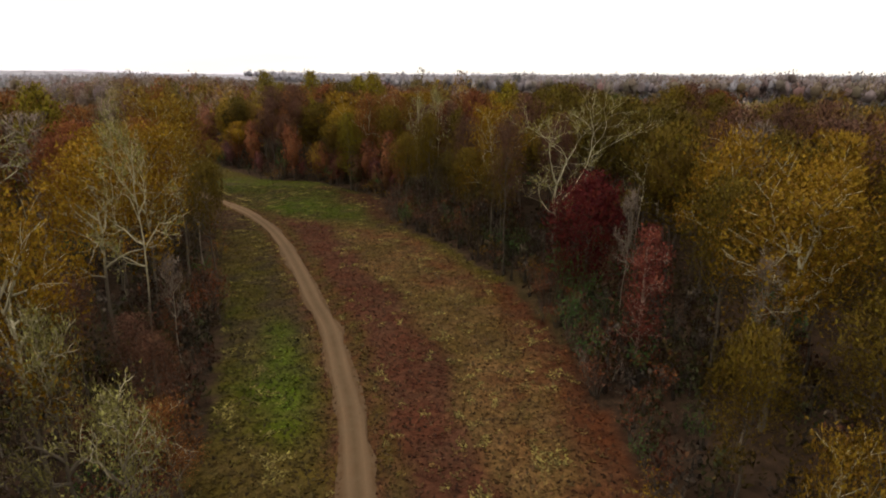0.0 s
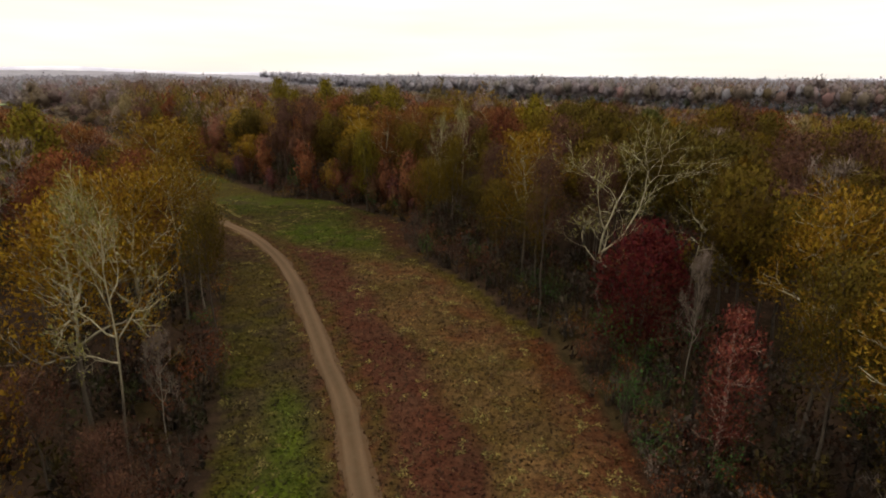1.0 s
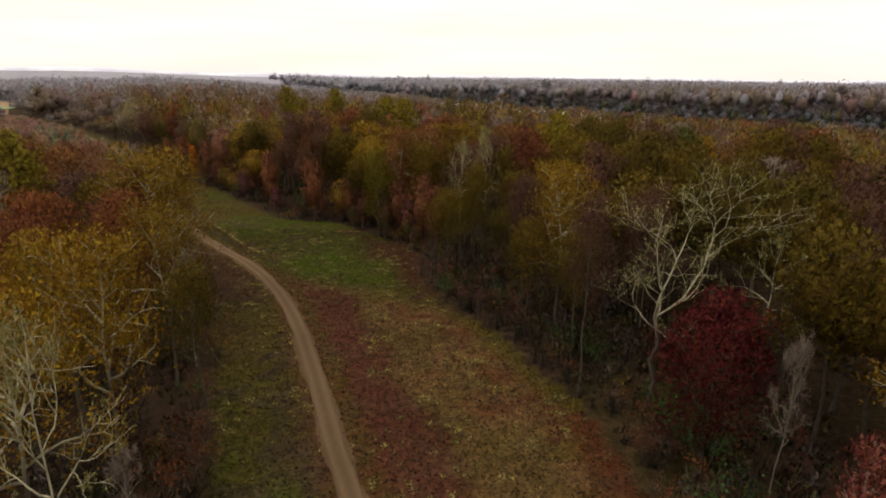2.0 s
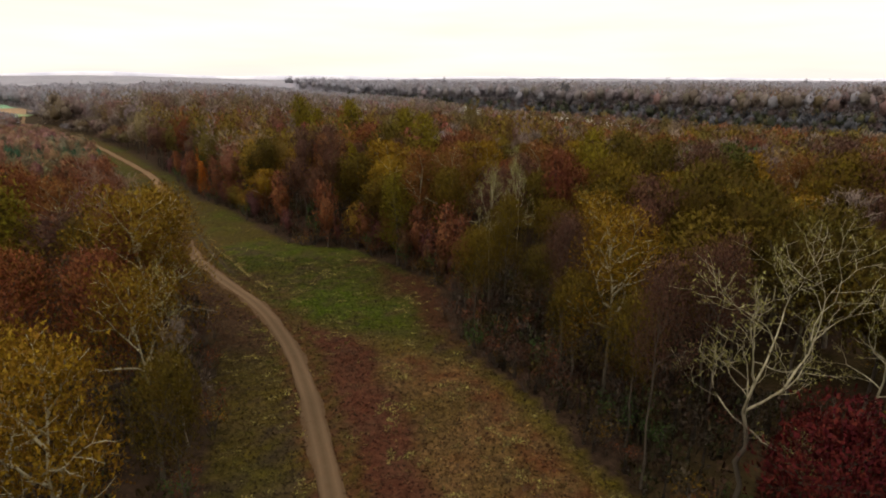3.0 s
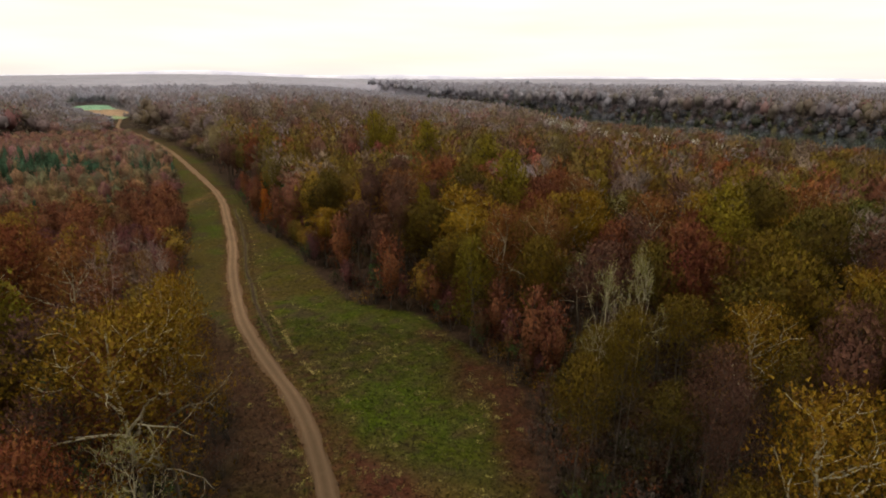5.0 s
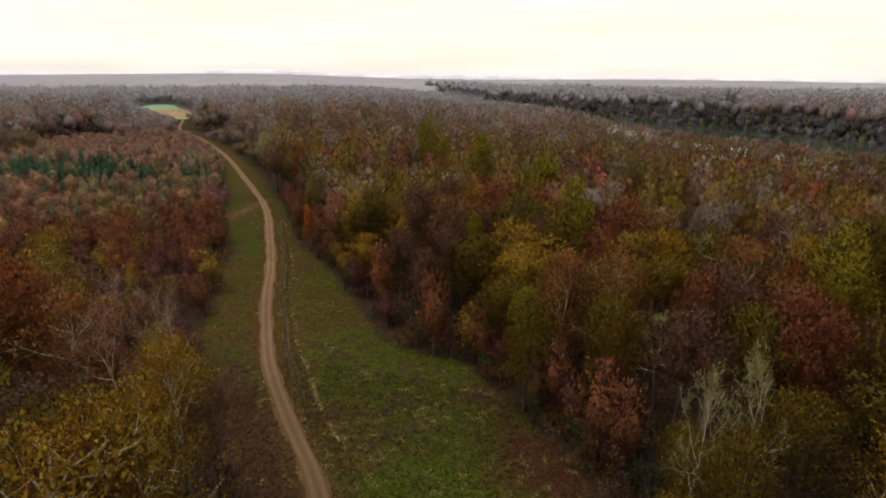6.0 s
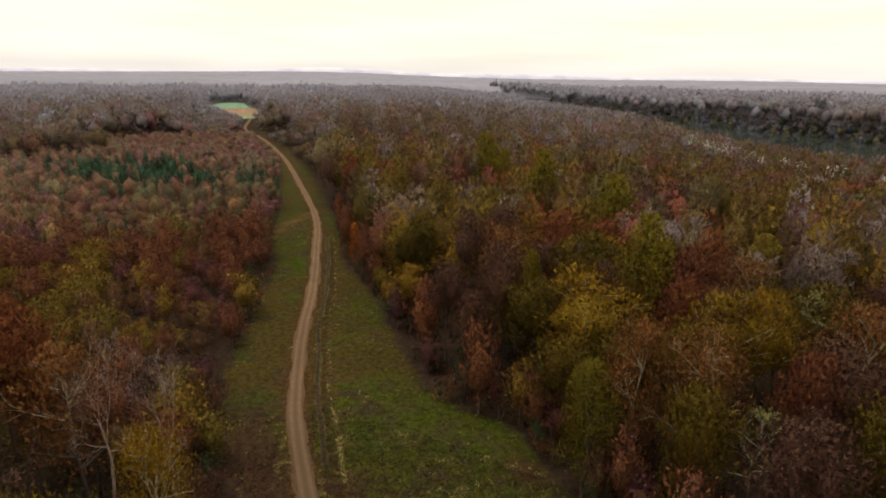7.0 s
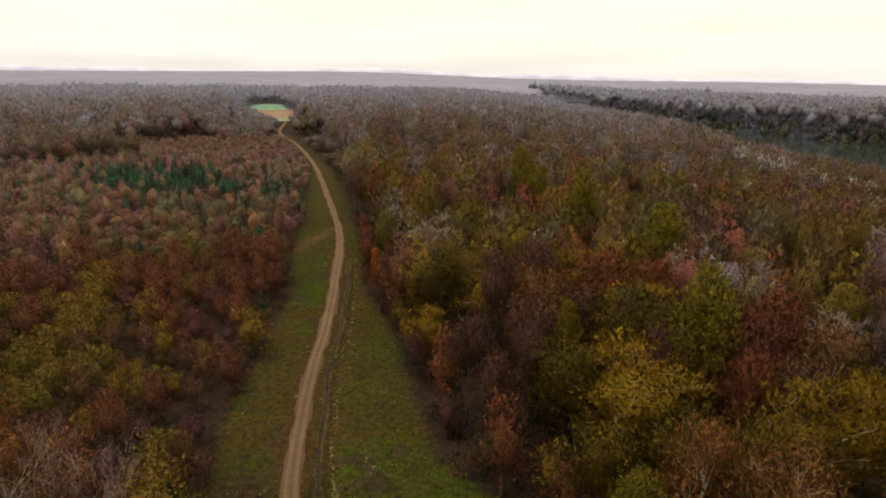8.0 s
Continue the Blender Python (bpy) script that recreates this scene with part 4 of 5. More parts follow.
for x, y, s in ((13.5, 63.0, 1.6), (15.0, 60.5, 1.3), (20.5, 62.0, 1.4), (16.5, 57.0, 1.2)):
    plant_shrub(2, x, y, s, er)


def young_ground(q):
    """Where the young stand grows, left of the track."""
    return (side_of(LEFT_LINE, q) < 0) & (q[:, 1] > 113 + 0.10 * (q[:, 0] + 60)) & (np.hypot(q[:, 0] + 19, q[:, 1] - 90) < np.where((q[:, 1] > 280) & (q[:, 0] > -366) & (q[:, 1] < 446), 430, 330))


def scatter(x0, x1, y0, y1, step, r, jitter=0.42):
    a, b = np.meshgrid(np.arange(x0, x1, step), np.arange(y0, y1, step))
    q = np.stack([a.ravel(), b.ravel()], 1)
    return q + r.uniform(-jitter, jitter, q.shape) * step


def free(q, gap):
    p = np.array(PLACED)
    ok = np.ones(len(q), bool)
    for x, y, rad in p:
        ok &= np.hypot(q[:, 0] - x, q[:, 1] - y) > rad * gap
    return ok


def to_clearing(q):
    """Distance outside the clearing's edges, negative inside."""
    out = np.minimum(np.abs(side_of(RIGHT_LINE, q)), np.abs(side_of(LEFT_LINE, q)))
    return np.where(inside(CLEARING, q), -out, out)


# the nearer woods: single trees
wr = np.random.default_rng(41)
q = scatter(-90, 62, -12, 215, 7.6, wr)
edge = to_clearing(q)
q = q[(edge > 1.4) & ~young_ground(q)]
q = q[free(q, 1.0)]
order = np.argsort(np.hypot(q[:, 0] - np.interp(q[:, 1], (0, 90), (1, -19)), np.clip(q[:, 1] - 90, 0, None)))
MIXES = {"right": (("olive", "gold", "rust", "brown", "lime", "bare", "sycamore", "pine", "tan", "green"), (0.38, 0.11, 0.10, 0.15, 0.02, 0.05, 0.02, 0.02, 0.06, 0.09)),
         "bright edge": (("rust", "tan", "brown", "olive", "bare", "gold", "green"), (0.20, 0.10, 0.26, 0.22, 0.06, 0.08, 0.08)),
         "young edge": (("olive", "gold", "rust", "brown", "bare", "tan"), (0.12, 0.10, 0.36, 0.22, 0.08, 0.12)),
         "left": (("olive", "gold", "rust", "brown", "lime", "bare", "sycamore", "pine", "tan"), (0.34, 0.28, 0.09, 0.14, 0.02, 0.07, 0.03, 0.01, 0.02))}
SINGLE = 340
for n, i in enumerate(order[:SINGLE]):
    x, y = q[i]
    right_side = x > np.interp(y, [p[1] for p in TRACK], [p[0] for p in TRACK])
    names, weights = MIXES["right" if right_side else "left" if y < 96 else "young edge"]
    e = float(to_clearing(np.array([[x, y]]))[0])
    if right_side and y > 112 and e < 9:
        names, weights = MIXES["bright edge"]
    kind = str(wr.choice(names, p=weights))
    if y < (125 if right_side else 62) and kind in ("rust", "tan", "lime", "green"):
        kind = "olive" if wr.random() < 0.6 else "brown"
    if y < 62 and right_side and kind == "brown":
        kind = "gold" if wr.random() < 0.6 else "tan"
    near_path = np.hypot(x - np.interp(y, (0, 90), (1, -19)), max(0, y - 90)) < 36
    H = wr.uniform(17.5, 22.5) if kind != "pine" else wr.uniform(9, 15)
    if e < 5:
        H *= wr.uniform(0.72, 1.0)
    plant(kind, float(x), float(y), float(H), float(H / HEIGHT[kind] * wr.uniform(0.95, 1.15) * (0.82 if e < 7 else 1.0 if kind == "pine" else 1.06)), near_path or y < 46, None, wr)
rest = q[order[SINGLE:]]
# kinds that found no place are taken away again
for fine, made in ((False, COARSE), (True, FINE)):
    for (kind, v), ob in made.items():
        if (fine, kind, v) not in used:
            for piece in list(ob.children):
                bpy.data.objects.remove(piece)
            bpy.data.objects.remove(ob)

# the young stand: single saplings near the track
SAPLING = []
for v, (mat, nm, lab) in enumerate(((leaf_material("rust_red_leaves", (0.160, 0.054, 0.024), (0.120, 0.043, 0.024)), "young_oak", "young oak with rust-red leaves"),
                                    (leaf_material("dull_red_leaves", (0.140, 0.042, 0.040), (0.100, 0.042, 0.046)), "young_sweetgum", "young sweetgum with dull red leaves"),
                                    (leaf_material("fawn_leaves", (0.150, 0.070, 0.028), (0.105, 0.050, 0.028)), "young_elm", "young elm with fawn-brown leaves"),
                                    (leaf_material("amber_leaves", (0.20, 0.100, 0.016), (0.120, 0.085, 0.016)), "young_hickory", "young hickory with amber leaves"))):
    SAPLING.append(tree(nm, lab + " in a dense young stand", 701 + v, 8, 2.1, 0.12, 9, 1, 3, 820, 0.46, mat, BARK, 0.42, rad=0.09, full=0.4, heart=0.55))
SAPLING.append(conifer("young_pine", "young green pine in a dense young stand", 709, 7.5, 1.9, 8, 0.5, M_GREEN))
sap_used = set()
sr = np.random.default_rng(51)
yq = scatter(-370, -60, 95, 450, 4.2, sr)
yq = yq[young_ground(yq)]
yq = yq[(to_clearing(yq) > 1.0)]
yq = yq[free(yq, 0.8)]
pine_patch = 0.62 * cells(yq, 5.0, 12)
for px, py, pr in ((-204, 231, 24), (-232, 250, 26), (-247, 231, 18), (-131, 203, 6), (-143, 170, 7), (-175, 250, 16), (-150, 215, 12)):
    pine_patch += 0.5 * np.exp(-((yq[:, 0] - px) ** 2 + (yq[:, 1] - py) ** 2) / pr ** 2)
hue_patch = cells(yq, 9.0, 14) + sr.normal(size=len(yq)) * 0.16

near_first = np.argsort(np.hypot(yq[:, 0] + 45, yq[:, 1] - 115))
for n, i in enumerate(near_first[:300]):
    k = 4 if pine_patch[i] + 0.1 * sr.normal() > 0.68 else (1 if hue_patch[i] < 0.33 else 0 if hue_patch[i] < 0.55 else 2 if hue_patch[i] < 0.72 else 3)
    s = 0.55 + 0.75 * sr.random()
    m = pose(yq[i, 0], yq[i, 1], float(terrain(yq[i])[0]) - 0.03, 0, 0, sr.uniform(0, 360)) @ Matrix.Diagonal((s * sr.uniform(0.9, 1.3), s * sr.uniform(0.9, 1.3), s, 1))
    if k in sap_used:
        ob = copy_thing(SAPLING[k], m)
    else:
        sap_used.add(k)
        SAPLING[k].matrix_basis = m
        ob = SAPLING[k]
    tagged(ob, group="saplings of the young stand")
young_rest, young_pine, young_hue = yq[near_first[300:]], pine_patch[near_first[300:]], hue_patch[near_first[300:]]
# slim saplings on the woods' edge right of the track
for p in along(RIGHT_LINE, 118, 225, 46, sr, 0.3, 3.5, 1):
    if np.hypot(p[0] + 88, p[1] - 187) < 8:
        continue
    k = int(sr.choice(4, p=(0.36, 0.30, 0.2, 0.14)))
    s = sr.uniform(0.8, 1.5)
    ob = copy_thing(SAPLING[k], pose(p[0], p[1], float(terrain(p)[0]) - 0.03, 0, 0, sr.uniform(0, 360)) @ Matrix.Diagonal((s * 0.8, s * 0.8, s, 1)))
    tagged(ob, group="saplings along the woods' edge")



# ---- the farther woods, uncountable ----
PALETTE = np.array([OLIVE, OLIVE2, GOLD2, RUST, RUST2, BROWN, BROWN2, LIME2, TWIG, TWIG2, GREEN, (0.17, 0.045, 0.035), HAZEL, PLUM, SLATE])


def crowns(q, H, R, leaves, size, colours, r, low=0.25, trunks=True, cone=None, lumps=8, slim=0.62, heart=0, share=0.7):
    """Lumpy crowns of leaf sprays, and trunks, for many trees at once."""
    n = len(q)
    z0 = terrain(q)
    half = H * (1 - low) * 0.56
    p, face = lumpy_shell(r, n, leaves, lumps)
    c = np.empty((n, leaves, 3))
    c[:, :, 2] = (z0 + H - half)[:, None] + p[:, :, 2] * half[:, None]
    taper = np.ones((n, leaves))
    if cone is not None:
        f = (c[:, :, 2] - z0[:, None]) / H[:, None]
        taper = np.where(cone[:, None], np.clip(1.5 * (1.05 - f), 0.05, 1.2), 1.0)
    c[:, :, 0] = q[:, 0, None] + p[:, :, 0] * R[:, None] * taper
    c[:, :, 1] = q[:, 1, None] + p[:, :, 1] * R[:, None] * taper
    dome = p / (np.linalg.norm(p, axis=2)[:, :, None] + 1e-9)
    v, f, nv = leaf_sprays(c.reshape(-1, 3), size, r, face.reshape(-1, 3), 0.4, slim, (dome * 0.7 + np.array((0, 0, 0.7))).reshape(-1, 3))
    cols = np.repeat(np.repeat(colours, leaves, 0) * r.uniform(0.88, 1.12, (n * leaves, 1)), 3, 0)
    if heart:
        wide = np.where(cone, 0.55, 1.0) if cone is not None else np.ones(n)
        tallness = np.minimum(half, 1.35 * R) if heart == 1 and cone is None else half
        v2, f2, nv2 = inner_mass(np.column_stack([q, z0 + H - tallness]), np.column_stack([R * wide, R * wide, tallness]), r, heart, share)
        per = len(BALLS[heart][0])
        v, f, nv = np.vstack([v, v2]), np.vstack([f, f2 + len(v)]), np.vstack([nv, nv2])
        cols = np.vstack([cols, np.repeat(colours, per, 0) * r.uniform(0.8, 1.1, (n * per, 1))])
    if trunks:
        w = 0.2
        b = np.column_stack([q, z0])
        t = np.column_stack([q, z0 + H * 0.75])
        tv = np.stack([b + (w, 0, 0), b + (-w, w, 0), t, b + (w, w, 0), b + (-w, -w, 0), t], 1).reshape(-1, 3)
        tf = np.arange(6 * n).reshape(2 * n, 3) + len(v)
        v, f = np.vstack([v, tv]), np.vstack([f, tf])
        cols = np.vstack([cols, np.tile((0.13, 0.11, 0.09), (6 * n, 1))])
        nv = np.vstack([nv, np.tile((0, -0.8, 0.6), (6 * n, 1))])
    return v, f, cols, nv


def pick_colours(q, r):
    """Leaf colours: mixed autumn woods, with haze painted in as grey-plum farther off."""
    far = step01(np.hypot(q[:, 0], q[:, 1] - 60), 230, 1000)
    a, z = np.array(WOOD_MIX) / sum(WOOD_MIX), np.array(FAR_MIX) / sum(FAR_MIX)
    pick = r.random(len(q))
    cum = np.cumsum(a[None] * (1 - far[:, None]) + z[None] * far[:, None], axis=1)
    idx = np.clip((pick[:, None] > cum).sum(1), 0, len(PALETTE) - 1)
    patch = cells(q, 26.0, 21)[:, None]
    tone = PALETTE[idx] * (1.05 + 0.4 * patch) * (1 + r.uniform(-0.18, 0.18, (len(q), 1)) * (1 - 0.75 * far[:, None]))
    # haze put into the colour: a pale mauve tone takes over with distance
    wispy = np.clip(0.76 * step01(np.hypot(q[:, 0], q[:, 1] - 60), 330, 1000) + 0.06 * r.normal(size=len(q)), 0, 0.8)[:, None]
    # tones are drawn together with distance, as haze evens them
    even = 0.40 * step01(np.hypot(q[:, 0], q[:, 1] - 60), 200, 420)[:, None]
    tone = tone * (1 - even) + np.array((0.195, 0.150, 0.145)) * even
    return tone * (1 - wispy) + np.array((0.36, 0.34, 0.41)) * wispy


def stuff(name, label, pieces, mat=STUFF_LEAF):
    vs, fs, cs, ns, n = [], [], [], [], 0
    for v, f, c, nv in pieces:
        ns.append(nv)
        vs.append(v)
        fs.append(f + n)
        cs.append(c)
        n += len(v)
    ob = mesh_object(name, np.vstack(vs), np.vstack(fs), mat, np.vstack(cs), attribute="leaf", smooth=True, normals=np.vstack(ns))
    return tagged(ob, label, "woods", kind="stuff")


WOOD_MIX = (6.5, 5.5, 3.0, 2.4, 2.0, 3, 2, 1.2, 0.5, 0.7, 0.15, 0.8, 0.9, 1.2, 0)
# far weights lean to plum and slate, in place of haze
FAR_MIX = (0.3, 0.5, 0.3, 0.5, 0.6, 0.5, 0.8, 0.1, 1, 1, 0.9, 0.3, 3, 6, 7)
fr = np.random.default_rng(61)


def in_view(q, reach):
    """Inside the wide fan of country that the flight looks over."""
    a = np.degrees(np.arctan2(-(q[:, 0] + 5), q[:, 1] + 12))
    return (a > -52) & (a < 78) & (np.hypot(q[:, 0], q[:, 1]) < reach)


dry = lambda q: (side_of(NEAR_LINE, q) < -8) | (side_of(FAR_LINE, q) > 1) | (np.hypot(q[:, 0], q[:, 1]) > 1130)
# young stand beyond the single saplings
n = len(young_rest)
yp = young_pine + fr.normal(size=n) * 0.14 > 0.70
young_tones = np.array([(0.15, 0.045, 0.055), (0.17, 0.055, 0.035), RUST, (0.17, 0.07, 0.02), (0.18, 0.085, 0.022), (0.13, 0.088, 0.02), (0.10, 0.085, 0.02), (0.05, 0.075, 0.025)])
# farther crowns are paled towards mauve, haze put into the leaf colour
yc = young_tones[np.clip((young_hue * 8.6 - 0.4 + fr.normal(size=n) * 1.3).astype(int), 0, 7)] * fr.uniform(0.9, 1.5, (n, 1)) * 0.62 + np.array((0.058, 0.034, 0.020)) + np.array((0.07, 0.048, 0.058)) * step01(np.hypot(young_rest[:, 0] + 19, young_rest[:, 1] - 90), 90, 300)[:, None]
yc[yp] = np.array((0.035, 0.072, 0.042)) * fr.uniform(0.8, 1.6, (yp.sum(), 1))
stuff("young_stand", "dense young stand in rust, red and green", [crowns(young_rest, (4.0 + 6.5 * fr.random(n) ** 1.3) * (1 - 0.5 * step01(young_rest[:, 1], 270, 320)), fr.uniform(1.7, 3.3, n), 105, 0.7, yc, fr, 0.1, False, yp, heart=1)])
# middle distance


def tall(q, r):
    """Heights of grown trees: lower by the river, a few that stand out above the rest."""
    h = 14.5 + 7.5 * cells(q, 38.0, 17) + r.uniform(0, 4.5, len(q)) + np.where(r.random(len(q)) < 0.05, 3.5, 0.0)
    by_river = step01(side_of(NEAR_LINE, q), -170, -70) * (side_of(FAR_LINE, q) < 0)
    d = side_of(TRACK_COARSE, q)
    low_ = 1.25 * step01(d, -60, -34) * (1 - step01(d, 8, 20)) * step01(q[:, 1], 270, 310)
    h = h * (1 - 0.35 * step01(-d, 55, 90) * step01(q[:, 1], 150, 200) * (1 - step01(np.hypot(q[:, 0], q[:, 1]), 460, 560)))
    return (h * (1 - by_river) + (10.5 + 0.22 * h) * by_river) * (1 - 0.6 * low_) + 6 * (side_of(FAR_LINE, q) > 0)


ring = scatter(-330, 260, -30, 420, 8.0, fr)
inner = (ring[:, 0] > -90) & (ring[:, 0] < 62) & (ring[:, 1] > -12) & (ring[:, 1] < 215)
ring = ring[~inner & in_view(ring, 480) & dry(ring)]
ring = ring[(to_clearing(ring) > 2.5) & ~young_ground(ring)]
ring = np.vstack([rest, ring])
ring = ring[free(ring, 0.8)]
n = len(ring)
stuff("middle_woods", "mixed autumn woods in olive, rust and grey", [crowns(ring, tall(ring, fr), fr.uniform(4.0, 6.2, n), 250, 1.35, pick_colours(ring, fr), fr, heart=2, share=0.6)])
# brush and saplings under the woods' edges
ur = np.random.default_rng(81)
brush = np.vstack([np.array(list(along(RIGHT_LINE, 28, 235, 1050, ur, 0.8, 20.0, 1))), np.array(list(along(LEFT_LINE, 12, 130, 360, ur, 1.0, 18.0, -1)))])
brush = brush[(to_clearing(brush) > 0.8) & (np.hypot(brush[:, 0] + 88, brush[:, 1] - 187) > 6)]
n = len(brush)
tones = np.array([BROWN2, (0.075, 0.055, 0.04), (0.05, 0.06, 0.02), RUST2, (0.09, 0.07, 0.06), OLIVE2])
# tones scaled down in place of the shade under overhanging crowns
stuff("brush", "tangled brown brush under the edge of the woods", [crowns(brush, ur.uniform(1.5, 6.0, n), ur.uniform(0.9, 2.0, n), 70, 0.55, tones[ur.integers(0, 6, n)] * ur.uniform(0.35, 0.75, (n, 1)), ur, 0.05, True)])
# far woods on both banks
far1 = scatter(-1050, 750, 150, 1230, 9.4, fr)
box = (far1[:, 0] > -330) & (far1[:, 0] < 260) & (far1[:, 1] < 420)
far1 = far1[~box & in_view(far1, 1180) & dry(far1)]
far1 = far1[(to_clearing(far1) > 7) & ~inside(MEADOW, far1) & ~young_ground(far1)]
n = len(far1)
lone = np.array([(68.0, 700.0), (48.0, 705.0)])
bank = np.vstack([np.array(list(along(smooth_line(FAR_BANK, 6.0), 200, 1000, 1500, fr, -9.0, 14.0, 1))), np.array(list(along(smooth_line(NEAR_BANK, 6.0), 200, 900, 200, fr, -16.0, -6.0, 1)))])
nb = len(bank)
bank_tone = np.array([SLATE, PLUM, (0.10, 0.105, 0.07), (0.22, 0.19, 0.10)])[fr.choice(4, nb, p=(0.4, 0.25, 0.27, 0.08))] * 0.62
stuff("bank_brush", "brush and low trees overhanging the river banks", [crowns(bank, fr.uniform(4, 13, nb), fr.uniform(3.0, 5.4, nb), 50, 1.9, bank_tone, fr, 0.0, False, heart=1, share=0.64)], FAR_LEAF)
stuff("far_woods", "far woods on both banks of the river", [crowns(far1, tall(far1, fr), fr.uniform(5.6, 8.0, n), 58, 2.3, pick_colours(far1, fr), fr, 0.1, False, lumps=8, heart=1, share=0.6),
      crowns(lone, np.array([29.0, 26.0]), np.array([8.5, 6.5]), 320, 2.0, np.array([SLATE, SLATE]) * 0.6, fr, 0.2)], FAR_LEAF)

# bushes with white seed down near the river bank
gr = np.random.default_rng(67)
gt = gr.random(26)
down = np.column_stack([np.interp(gt, (0, 0.35, 0.7, 1), (-32, -12, 22, 52)), np.interp(gt, (0, 0.35, 0.7, 1), (430, 372, 318, 285))]) + gr.normal(size=(26, 2)) * (3.0, 7.0)
stuff("groundsel_bushes", "tall bushes with tufts of white seed down", [crowns(down, tall(down, gr) + 1.0, gr.uniform(1.6, 3.4, 26), 46, 0.8, np.tile((0.62, 0.57, 0.52), (26, 1)), gr, 0.62, True)])

# the canopy beyond, out to the horizon, and the woods behind the start
ca = np.linspace(radians(-56), radians(84), 420)
cr = np.geomspace(1110, 4600, 95)
aa, rr_ = np.meshgrid(ca, cr)
cq = np.stack([-(rr_ * np.sin(aa)).ravel(), (rr_ * np.cos(aa)).ravel()], 1)
cz = terrain(cq) + 14 + 2.6 * fr.random(len(cq)) ** 1.5 + 3.0 * cells(cq, 60.0, 31)
cz = np.where(rr_.ravel() < 1150, terrain(cq), cz)
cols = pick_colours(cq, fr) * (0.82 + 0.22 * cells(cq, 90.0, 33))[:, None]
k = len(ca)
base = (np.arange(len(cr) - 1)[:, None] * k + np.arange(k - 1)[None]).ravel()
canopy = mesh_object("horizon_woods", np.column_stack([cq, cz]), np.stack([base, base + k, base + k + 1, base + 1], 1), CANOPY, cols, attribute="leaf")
tagged(canopy, "grey-brown wooded country out to the horizon, tinted as by haze", "woods", kind="stuff")
# hills on the horizon, with haze painted into colour and glow
ba = np.linspace(radians(-62), radians(90), 240)
bq = np.column_stack([-4650 * np.sin(ba), 4650 * np.cos(ba)])
crest = 22 + 16 * cells(bq, 900.0, 91) + 9 * cells(bq, 260.0, 92) + 38 * np.exp(-((ba - 0.62) / 0.12) ** 2) + 16 * np.exp(-((ba - 0.30) / 0.10) ** 2)
bv = np.vstack([np.column_stack([bq * g, np.full(240, -30.0) if z is None else crest * z]) for g, z in ((0.995, None), (0.998, 0.55), (1.0, 0.85), (1.004, 1.0), (1.03, 0.6))])
bf = [(a * 240 + i, a * 240 + i + 1, (a + 1) * 240 + i + 1, (a + 1) * 240 + i) for a in range(4) for i in range(239)]
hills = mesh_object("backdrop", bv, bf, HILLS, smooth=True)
tagged(hills, "low wooded hills on the horizon, haze in their colour and glow", "hills", kind="structure")
behind = scatter(-150, 200, -260, -14, 8.0, fr)
behind = behind[(to_clearing(behind) > 2)]
behind = np.vstack([behind, scatter(62, 190, -14, 110, 8.5, fr)])
side_l = scatter(-230, -90, -14, 112, 8.0, fr)
behind = np.vstack([behind, side_l])
behind = behind[~in_view(behind, 480)]
n = len(behind)
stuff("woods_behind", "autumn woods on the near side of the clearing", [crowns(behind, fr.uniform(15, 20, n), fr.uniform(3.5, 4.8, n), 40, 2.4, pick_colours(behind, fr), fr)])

# ---- grass and weeds on the clearing ----
tr = np.random.default_rng(71)
tq = np.vstack([np.column_stack([tr.uniform(-60, 14, 300000), tr.uniform(28, 135, 300000)]), np.column_stack([tr.uniform(-150, -20, 110000), tr.uniform(120, 235, 110000)])])
tq = tq[inside(CLEARING, tq)]
td = side_of(TRACK_LINE, tq)
tq = tq[np.abs(td) + 0.35 * (cells(tq, 0.8, 66) - 0.5) > tr.uniform(0.72, 1.15, len(tq))]
tc = cover(tq)
clump, clump2 = cells(tq, 0.9, 61), cells(tq, 2.6, 62)
dryer = (np.clip((clump - 0.55) * 4, 0, 1) * np.clip((clump2 - 0.35) * 3, 0, 1))[:, None]
tc = tc * (1 - 0.7 * dryer) + np.array((0.15, 0.115, 0.035)) * 0.7 * dryer
tc = tc * np.where(clump < 0.3, 0.45, 1.0)[:, None]
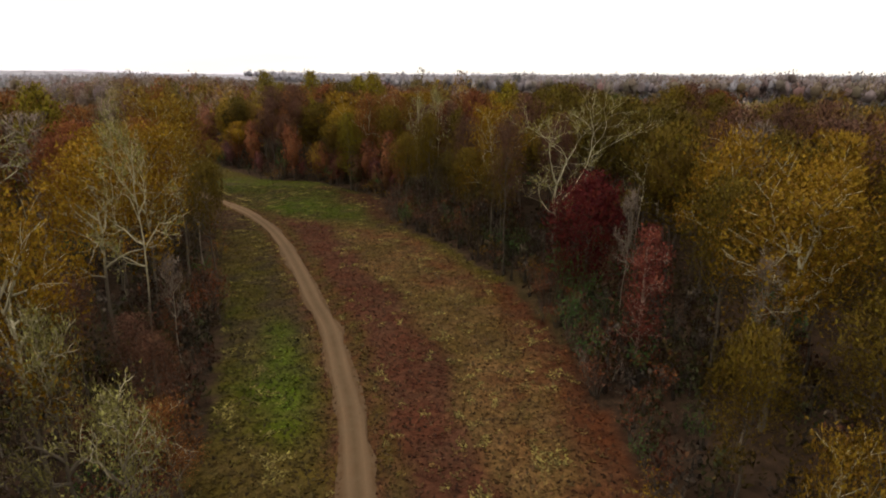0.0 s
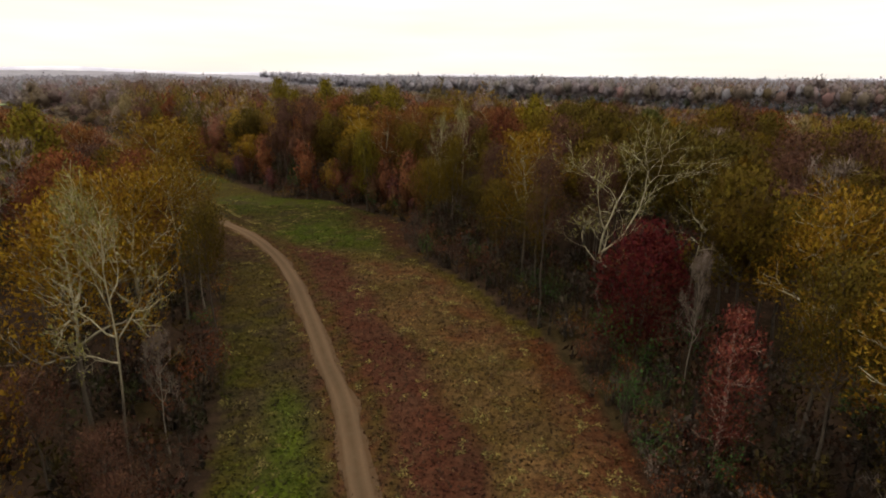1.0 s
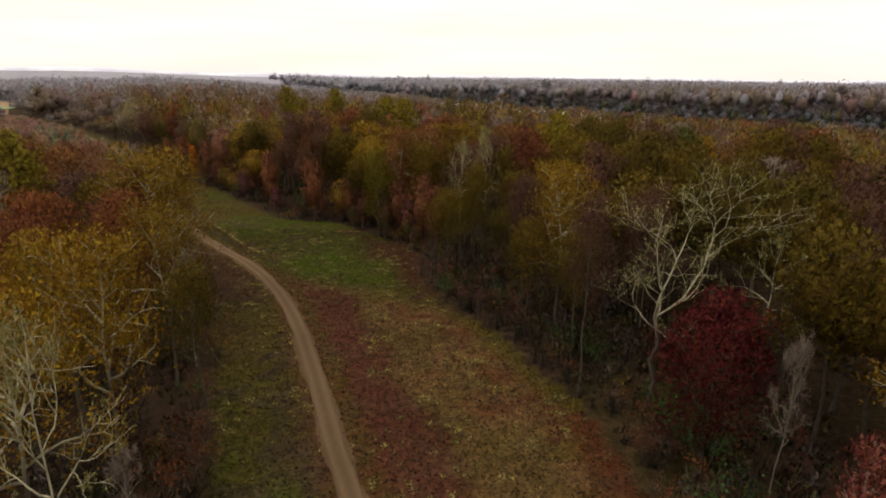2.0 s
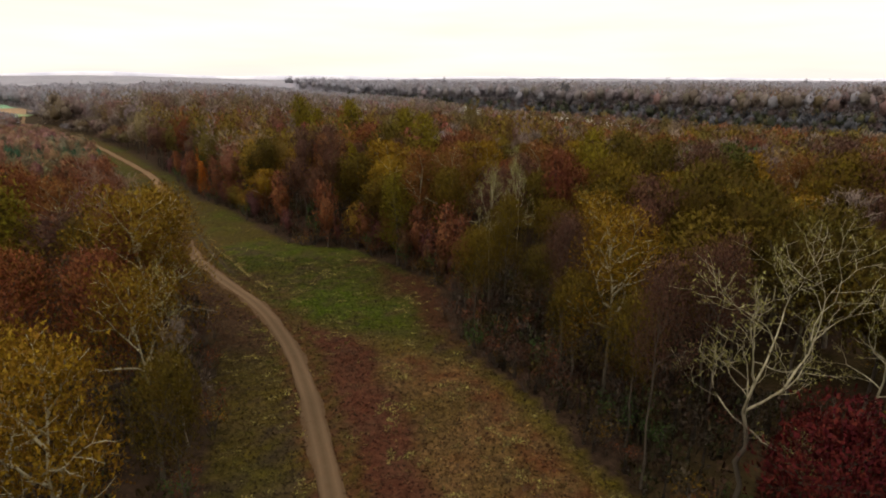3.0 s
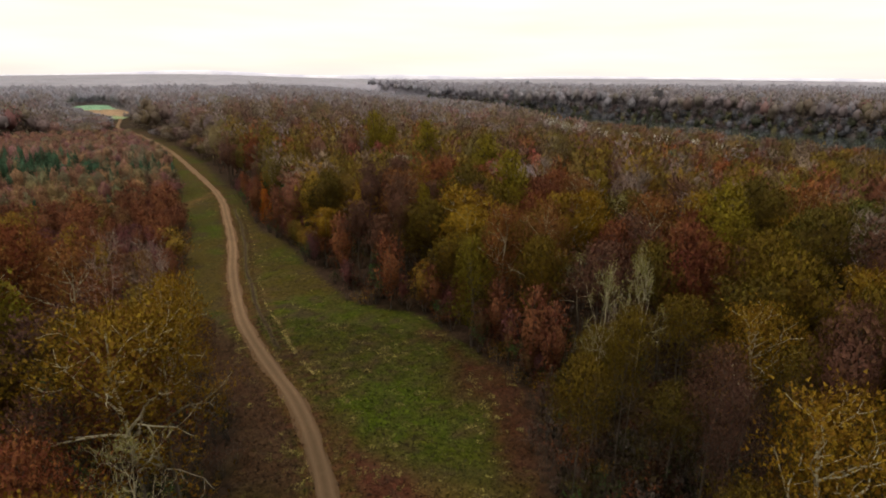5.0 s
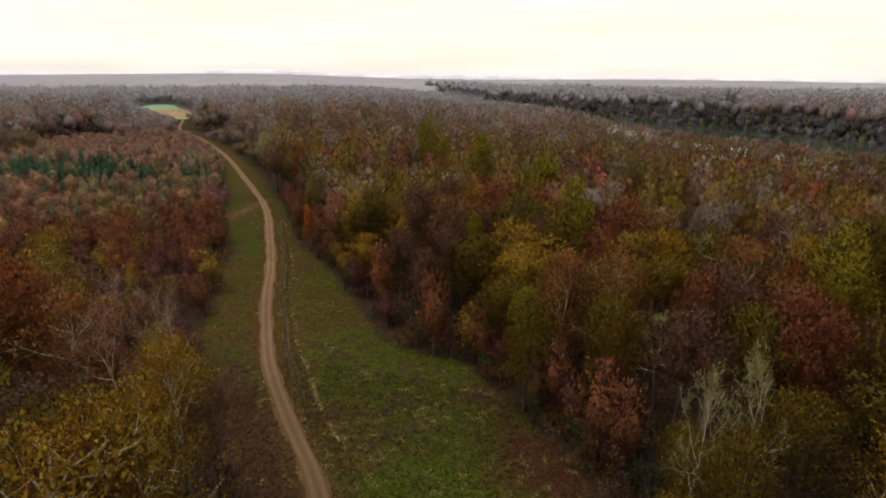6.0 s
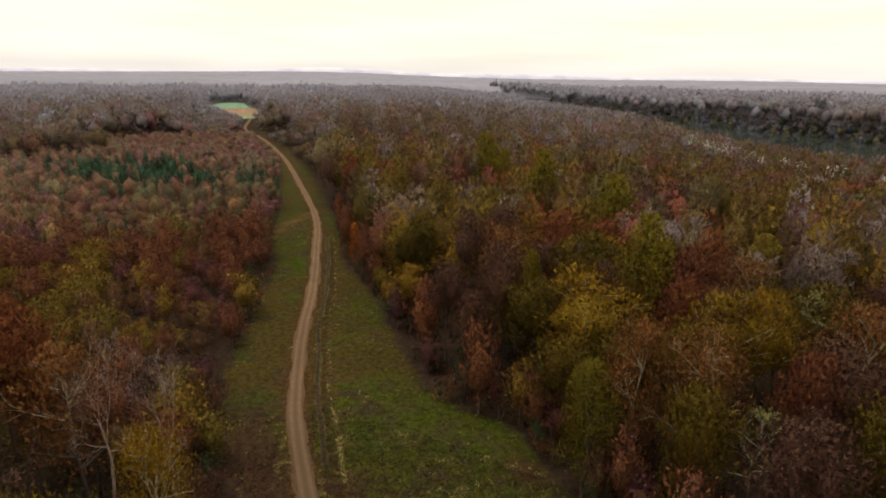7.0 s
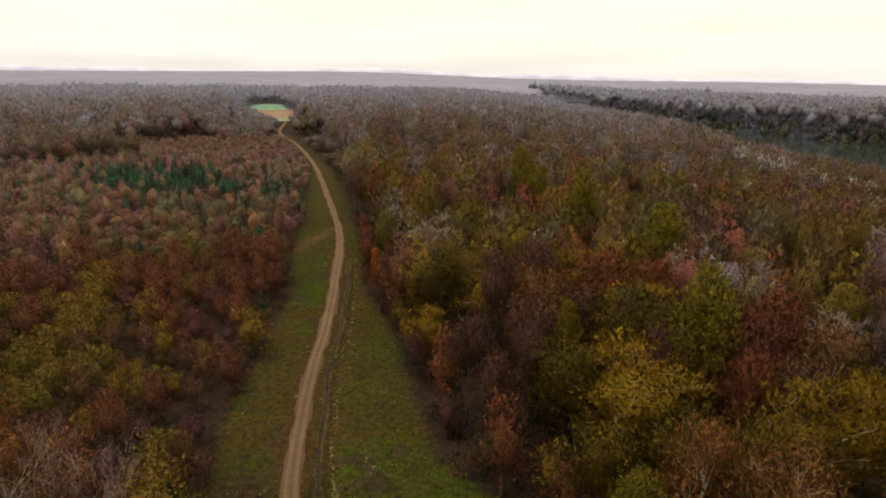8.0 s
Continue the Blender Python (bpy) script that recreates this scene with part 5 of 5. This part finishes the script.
dead = np.exp(-((side_of(TRACK_LINE, tq) - 4.7 - 0.9 * (cells(tq, 11.0, 41) - 0.5)) / 0.3) ** 2) * (tq[:, 1] > 118) * (tq[:, 1] < 208) * (clump2 > 0.35)
tc = tc * (1 - dead[:, None]) + np.array((0.19, 0.14, 0.05)) * dead[:, None]
keep = tr.random(len(tq)) < np.clip(0.45 + 7.0 * (tc[:, 1] - 0.045), 0.15, 1.0)
tq, tc = tq[keep], tc[keep]
n = len(tq)
h = tr.uniform(0.06, 0.20, n)
az, w, lay_ = tr.uniform(0, 6.28, n), tr.uniform(0.07, 0.17, n), tr.uniform(0.12, 0.34, n)
b = np.column_stack([tq, terrain(tq) + 0.01])
side = np.column_stack([np.cos(az) * w, np.sin(az) * w, np.zeros(n)])
tip = b + np.column_stack([-np.sin(az) * lay_, np.cos(az) * lay_, h])
gv = np.stack([b - side, b + side, tip], 1).reshape(-1, 3)
gc = np.repeat(tc * tr.uniform(0.6, 1.9, (n, 1)), 3, 0)
grass = mesh_object("grass", gv, np.arange(3 * n).reshape(n, 3), GRASS_BLADE, gc, attribute="leaf")
tagged(grass, "rough autumn grass and weeds, green to straw", "grass", kind="stuff")

# ---- the small white thing beside the track ----


def white_box():
    root = new("storage_box")
    for name, z0, z1, a in (("body", 0.0, 0.85, 0.0), ("lid", 0.85, 1.0, 0.06)):
        bm = bmesh.new()
        bmesh.ops.create_cube(bm, size=1.0)
        for v in bm.verts:
            v.co = Vector((v.co.x * (1.2 + 2 * a), v.co.y * (0.7 + 2 * a), (z0 + (v.co.z + 0.5) * (z1 - z0)) * 0.8))
        bmesh.ops.bevel(bm, geom=bm.edges[:], offset=0.04, segments=2, affect="EDGES")
        me = bpy.data.meshes.new(name)
        bm.to_mesh(me)
        bm.free()
        me.materials.append(WHITE)
        part(name, me, root)
    return tagged(root, "small white box on the grass beside the track", "storage box")


WHITE = plain_material("weathered_white_paint", (0.8, 0.8, 0.78))
white_box().matrix_basis = pose(-193.5, 286.0, float(terrain((-191.5, 285.5))[0]), 0, 0, 35)
